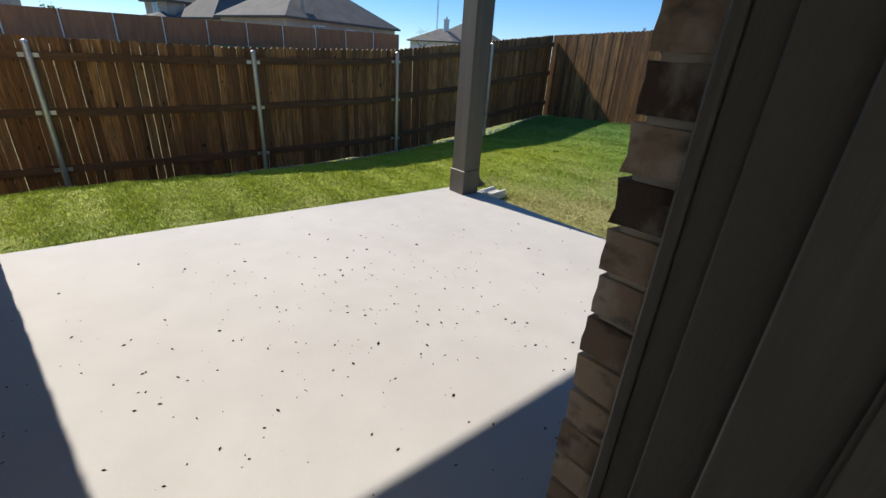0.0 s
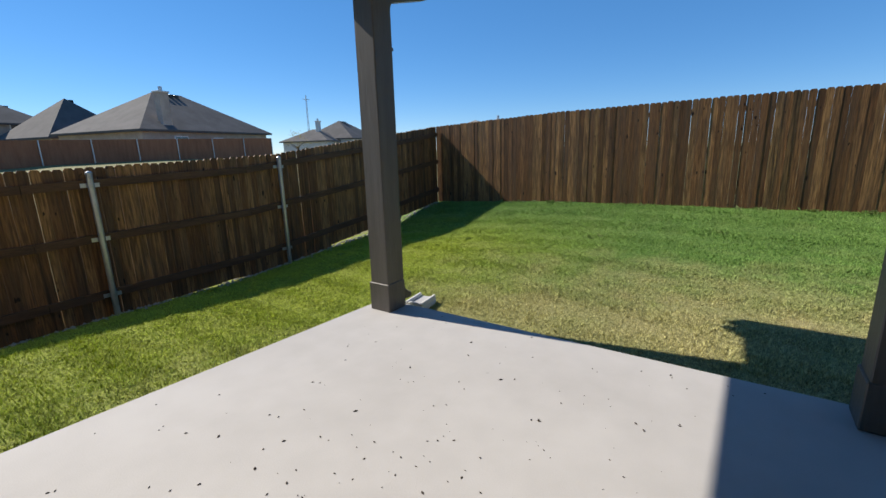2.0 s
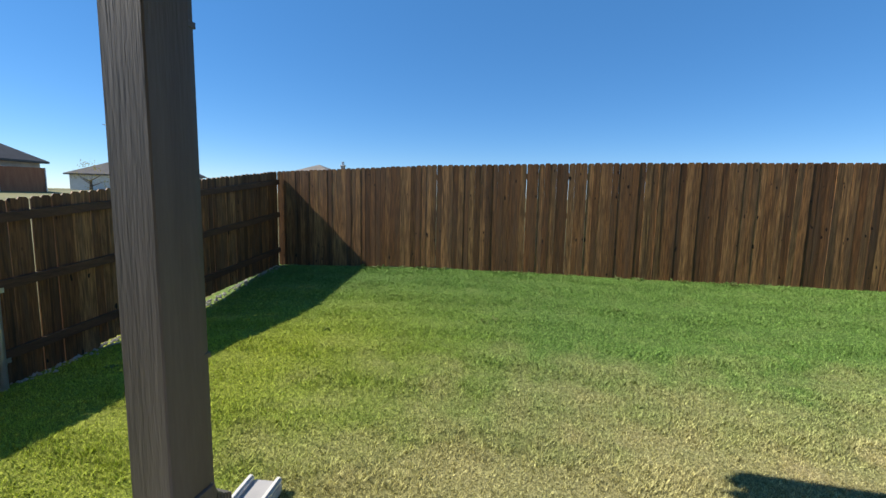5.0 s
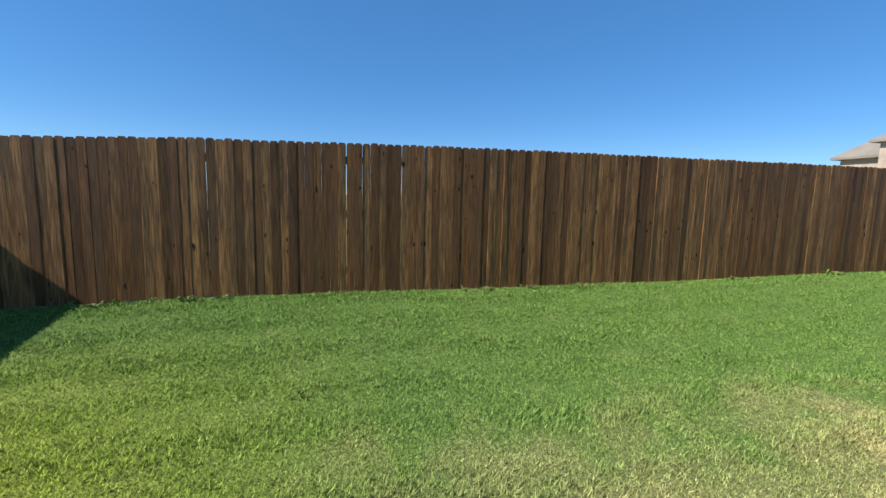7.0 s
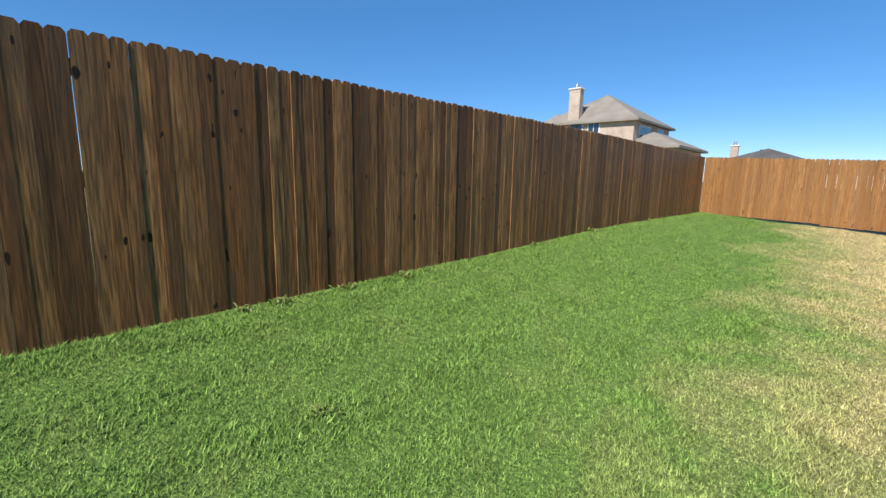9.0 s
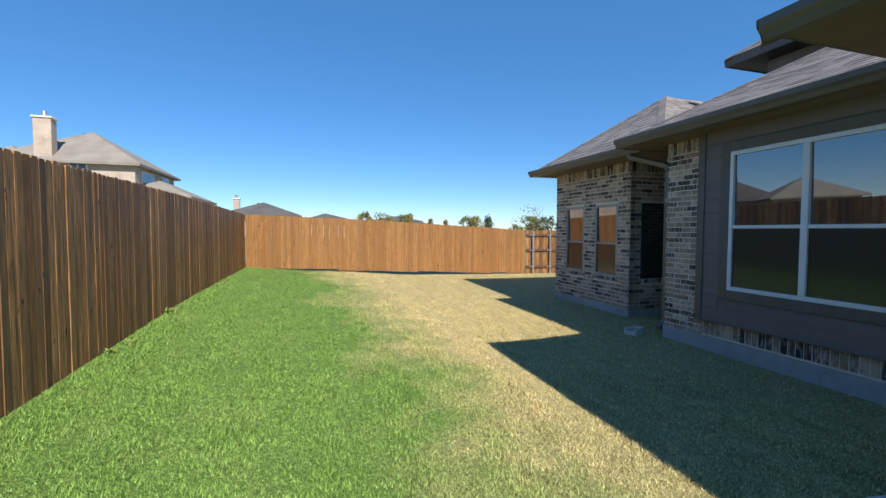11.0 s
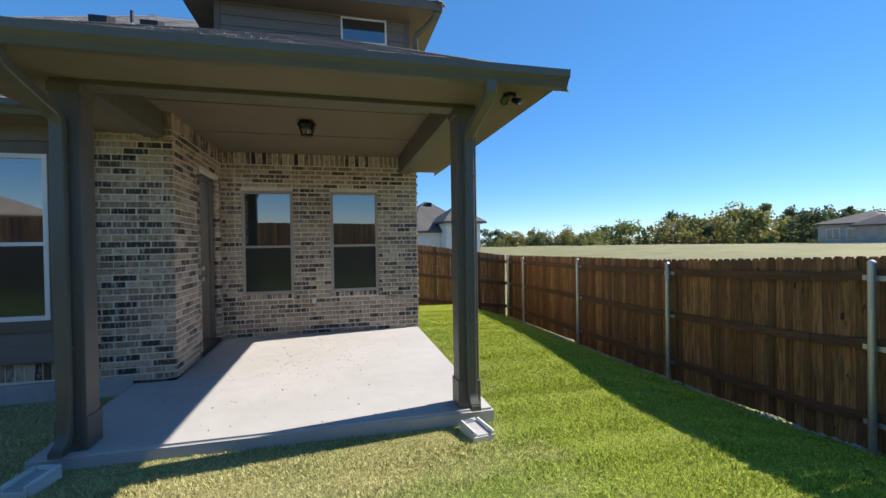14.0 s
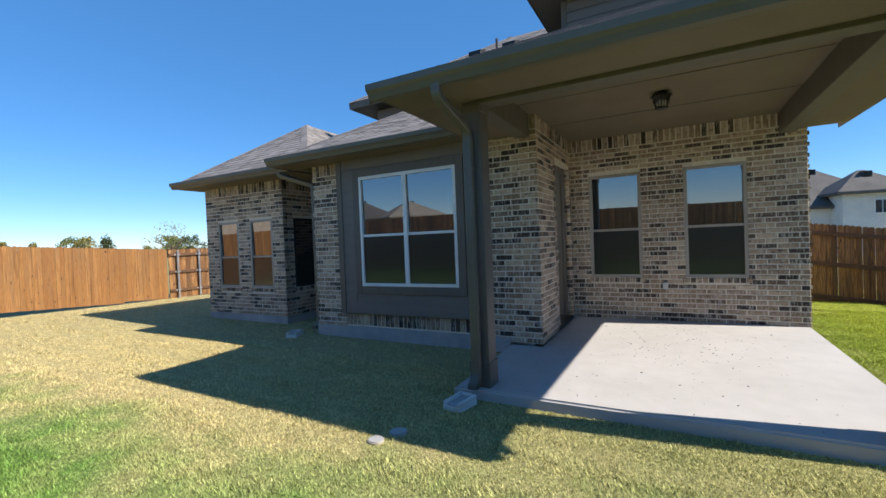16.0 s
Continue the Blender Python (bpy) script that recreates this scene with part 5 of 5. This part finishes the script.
far_house("tan house behind the field", -32.6, 70, 0.2, 0, [(0, 0, 7.6, 9, 0, 3.3, 4.9), (2.6, -2, 3.4, 6, 0, 3.0, 4.3)], M_FAR_BRICK, M_FAR_ROOF, [(0, 0, -2, 1.3, 1.5, 1.3), (0, 0, 0.2, 1.3, 1.2, 1.3)])
far_house("pale grey house with dark roof beyond the side yard", -34, 11.0, -0.8, 10, [(0, 0, 7, 7.5, 0, 3.6, 6.6), (3.4, 1.6, 3, 3.4, 0, 4.4, 5.9)], M_FAR_WHITE, M_FAR_ROOF, [(1, 1, 0.3, 3.0, 0.7, 0.8)])


far_house("grey hip-roofed house behind the back lots", 44.5, -36.5, 0, 40, [(0, 0, 7.5, 7.5, 0, 3.3, 5.9)], M_FAR_BRICK, M_FAR_ROOF)
far_house("tan hip-roofed house behind the back lots", 44.5, -28.6, 0, 40, [(0, 0, 6.5, 6.5, 0, 3.2, 5.3)], M_FAR_BRICK, M_FAR_ROOF_TAN)


def far_fence(label, a, b, za, zb, h, gap, mat, post=True):
    a, b = Vector((*a, za)), Vector((*b, zb))
    t = thing("far_fence", label, "fence", a, "neighbouring fences")
    n = int((b - a).length / gap)
    for k in range(n):
        p, q = a.lerp(b, k / n), a.lerp(b, (k + 1) / n)
        bm = sweep([(-0.015, 0), (0.015, 0), (0.015, h), (-0.015, h)], [p + Vector((0, 0, -0.4)), q + Vector((0, 0, -0.4))])
        part("fence_panel", bm, mat, t)
        if post:
            part("steel_post", rod((p.x + 0.02, p.y - 0.06, p.z - 0.4), (p.x + 0.02, p.y - 0.06, p.z + h - 0.40), 0.035, 8), M_STEEL, t)


far_fence("new reddish cedar fence round the neighbouring lot", (-1.5, 35), (23.5, 34.5), 1.0, 1.35, 1.85, 2.4, M_FAR_FENCE)
far_fence("new reddish cedar fence of the neighbouring lot, side run", (23.5, 34.5), (27, 52), 1.35, 1.5, 1.85, 2.4, M_FAR_FENCE)
far_fence("orange cedar fence beyond the field", (-52, 64), (-24, 56), 0.1, 0.1, 1.3, 2.4, M_FAR_FENCE, False)
far_fence("reddish fence in front of the brick house", (-11, 39), (0, 40), 0.05, 0.1, 1.6, 2.4, M_FAR_FENCE)


def tree(x, y, z, h, w, mat, label, rnd, leaves=900, bare=False, cedar=False):
    t = thing("tree", label, "tree", (x, y, z), "far trees")
    tr = bmesh.new()
    rod((x, y, z - 0.2), (x, y, z + h * 0.4), w * 0.05 + 0.05, 8, tr, w * 0.03)
    ends = []
    for k in range(7):
        a, e = k * 2.4 + rnd.random(), rnd.uniform(0.4, 1.1)
        p = Vector((x, y, z + h * rnd.uniform(0.15, 0.4)))
        q = p + Vector((math.cos(a) * w * 0.35, math.sin(a) * w * 0.35, h * 0.35 * e))
        rod(p, q, 0.06, 6, tr, 0.02)
        ends.append(q)
    part("trunk", tr, M_BARK, t)
    vs, fs = [], []
    clumps = []
    for _ in range(26):
        a, r, u = rnd.uniform(0, 6.28), math.sqrt(rnd.random()), rnd.random()
        prof = (1 - u) * 0.95 if cedar else (0.75 + 0.25 * math.sin(u * 3.1)) * (1 if u < 0.6 else (1.35 - u) / 0.75)
        clumps.append((Vector((x + math.cos(a) * r * w / 2 * prof, y + math.sin(a) * r * w / 2 * prof, z + h * (0.08 + 0.86 * u))), w * rnd.uniform(0.09, 0.2)))
    for _ in range(leaves):
        c, r = rnd.choice(clumps)
        d = Vector((rnd.gauss(0, 1), rnd.gauss(0, 1), rnd.gauss(0, 0.8))).normalized()
        p = c + d * r * rnd.uniform(0.5, 1.05)
        s = h * rnd.uniform(0.03, 0.06) * (0.4 if bare else 1)
        a_ = Vector((rnd.gauss(0, 1), rnd.gauss(0, 1), rnd.gauss(0, 1))).normalized()
        b_ = d.cross(a_).normalized()
        a_ = (a_ + d * 0.3).normalized()
        i = len(vs)
        vs += [tuple(p + a_ * s), tuple(p + b_ * s * 0.7), tuple(p - a_ * s), tuple(p - b_ * s * 0.7)]
        fs.append((i, i + 1, i + 2, i + 3))
    part("crown", raw_mesh(vs, fs, mat), mat, t)


_r = random.Random(33)
# long belt of trees behind the field, seen over the left fence
for k in range(80):
    f = k / 79
    ang = radians(160 - f * 62 + _r.uniform(-1, 1))
    dist = _r.uniform(86, 120) * (1.0 if f < 0.62 else 1.35)
    hgt = _r.uniform(3.6, 6.8) * (1.25 if 0.35 < f < 0.65 else 0.85)
    px, py = 7.4 + math.cos(ang) * dist, 2.4 + math.sin(ang) * dist
    kind = _r.random()
    mat = M_LEAF_DARK if kind < 0.3 else (M_LEAF_Y if kind > 0.72 else M_LEAF)
    tree(px, py, -0.4, hgt, hgt * _r.uniform(0.9, 1.5), mat, "bushy tree in the belt behind the field" if mat is not M_LEAF_Y else "yellowing autumn tree in the belt behind the field", _r, 1100)
# over the right fence
for k in range(20):
    f = k / 19
    ang = radians(-88 - f * 38 + _r.uniform(-1, 1))
    dist = _r.uniform(85, 130)
    hgt = _r.uniform(2.6, 4.6)
    tree(7.5 + math.cos(ang) * dist, 1.8 + math.sin(ang) * dist, 0.8, hgt, hgt * _r.uniform(0.8, 1.4), _r.choice((M_LEAF_DARK, M_LEAF, M_LEAF_Y)), "small tree far beyond the sunlit fence", _r, 900, cedar=_r.random() < 0.25)
# far left behind the neighbour
for k in range(12):
    ang = radians(112 - k * 3.1 + _r.uniform(-0.6, 0.6))
    dist = _r.uniform(120, 150)
    hgt = _r.uniform(4.5, 7)
    tree(0.7 + math.cos(ang) * dist, 0.9 + math.sin(ang) * dist, 0.6, hgt, hgt * 1.3, _r.choice((M_LEAF_DARK, M_LEAF, M_LEAF)), "dark round tree on the horizon", _r, 1000)
tree(38, 50, 1.0, 3.6, 3.2, M_LEAF_Y, "pale yellowing sapling beside the neighbouring lot", _r, 260, True)
tree(-20, -47, 0.2, 4.6, 5.0, M_LEAF_Y, "nearly bare pale tree beyond the side fence", _r, 420, True)


_m = thing("radio_mast", "thin lattice radio mast on the horizon", "mast", (60, 75, 1))
for dx, dy in ((-0.2, 0), (0.2, 0), (0, 0.3)):
    part("leg", rod((60 + dx, 75 + dy, 1), (60 + dx * 0.4, 75 + dy * 0.4, 13), 0.05, 6), M_STEEL, _m)
for k in range(8):
    part("brace", rod((59.8, 75, 2 + k * 1.3), (60.2, 75, 2.8 + k * 1.3), 0.03, 5), M_STEEL, _m)
part("antenna", rod((59.2, 75, 12.2), (60.8, 75, 12.2), 0.06, 6), M_STEEL, _m)
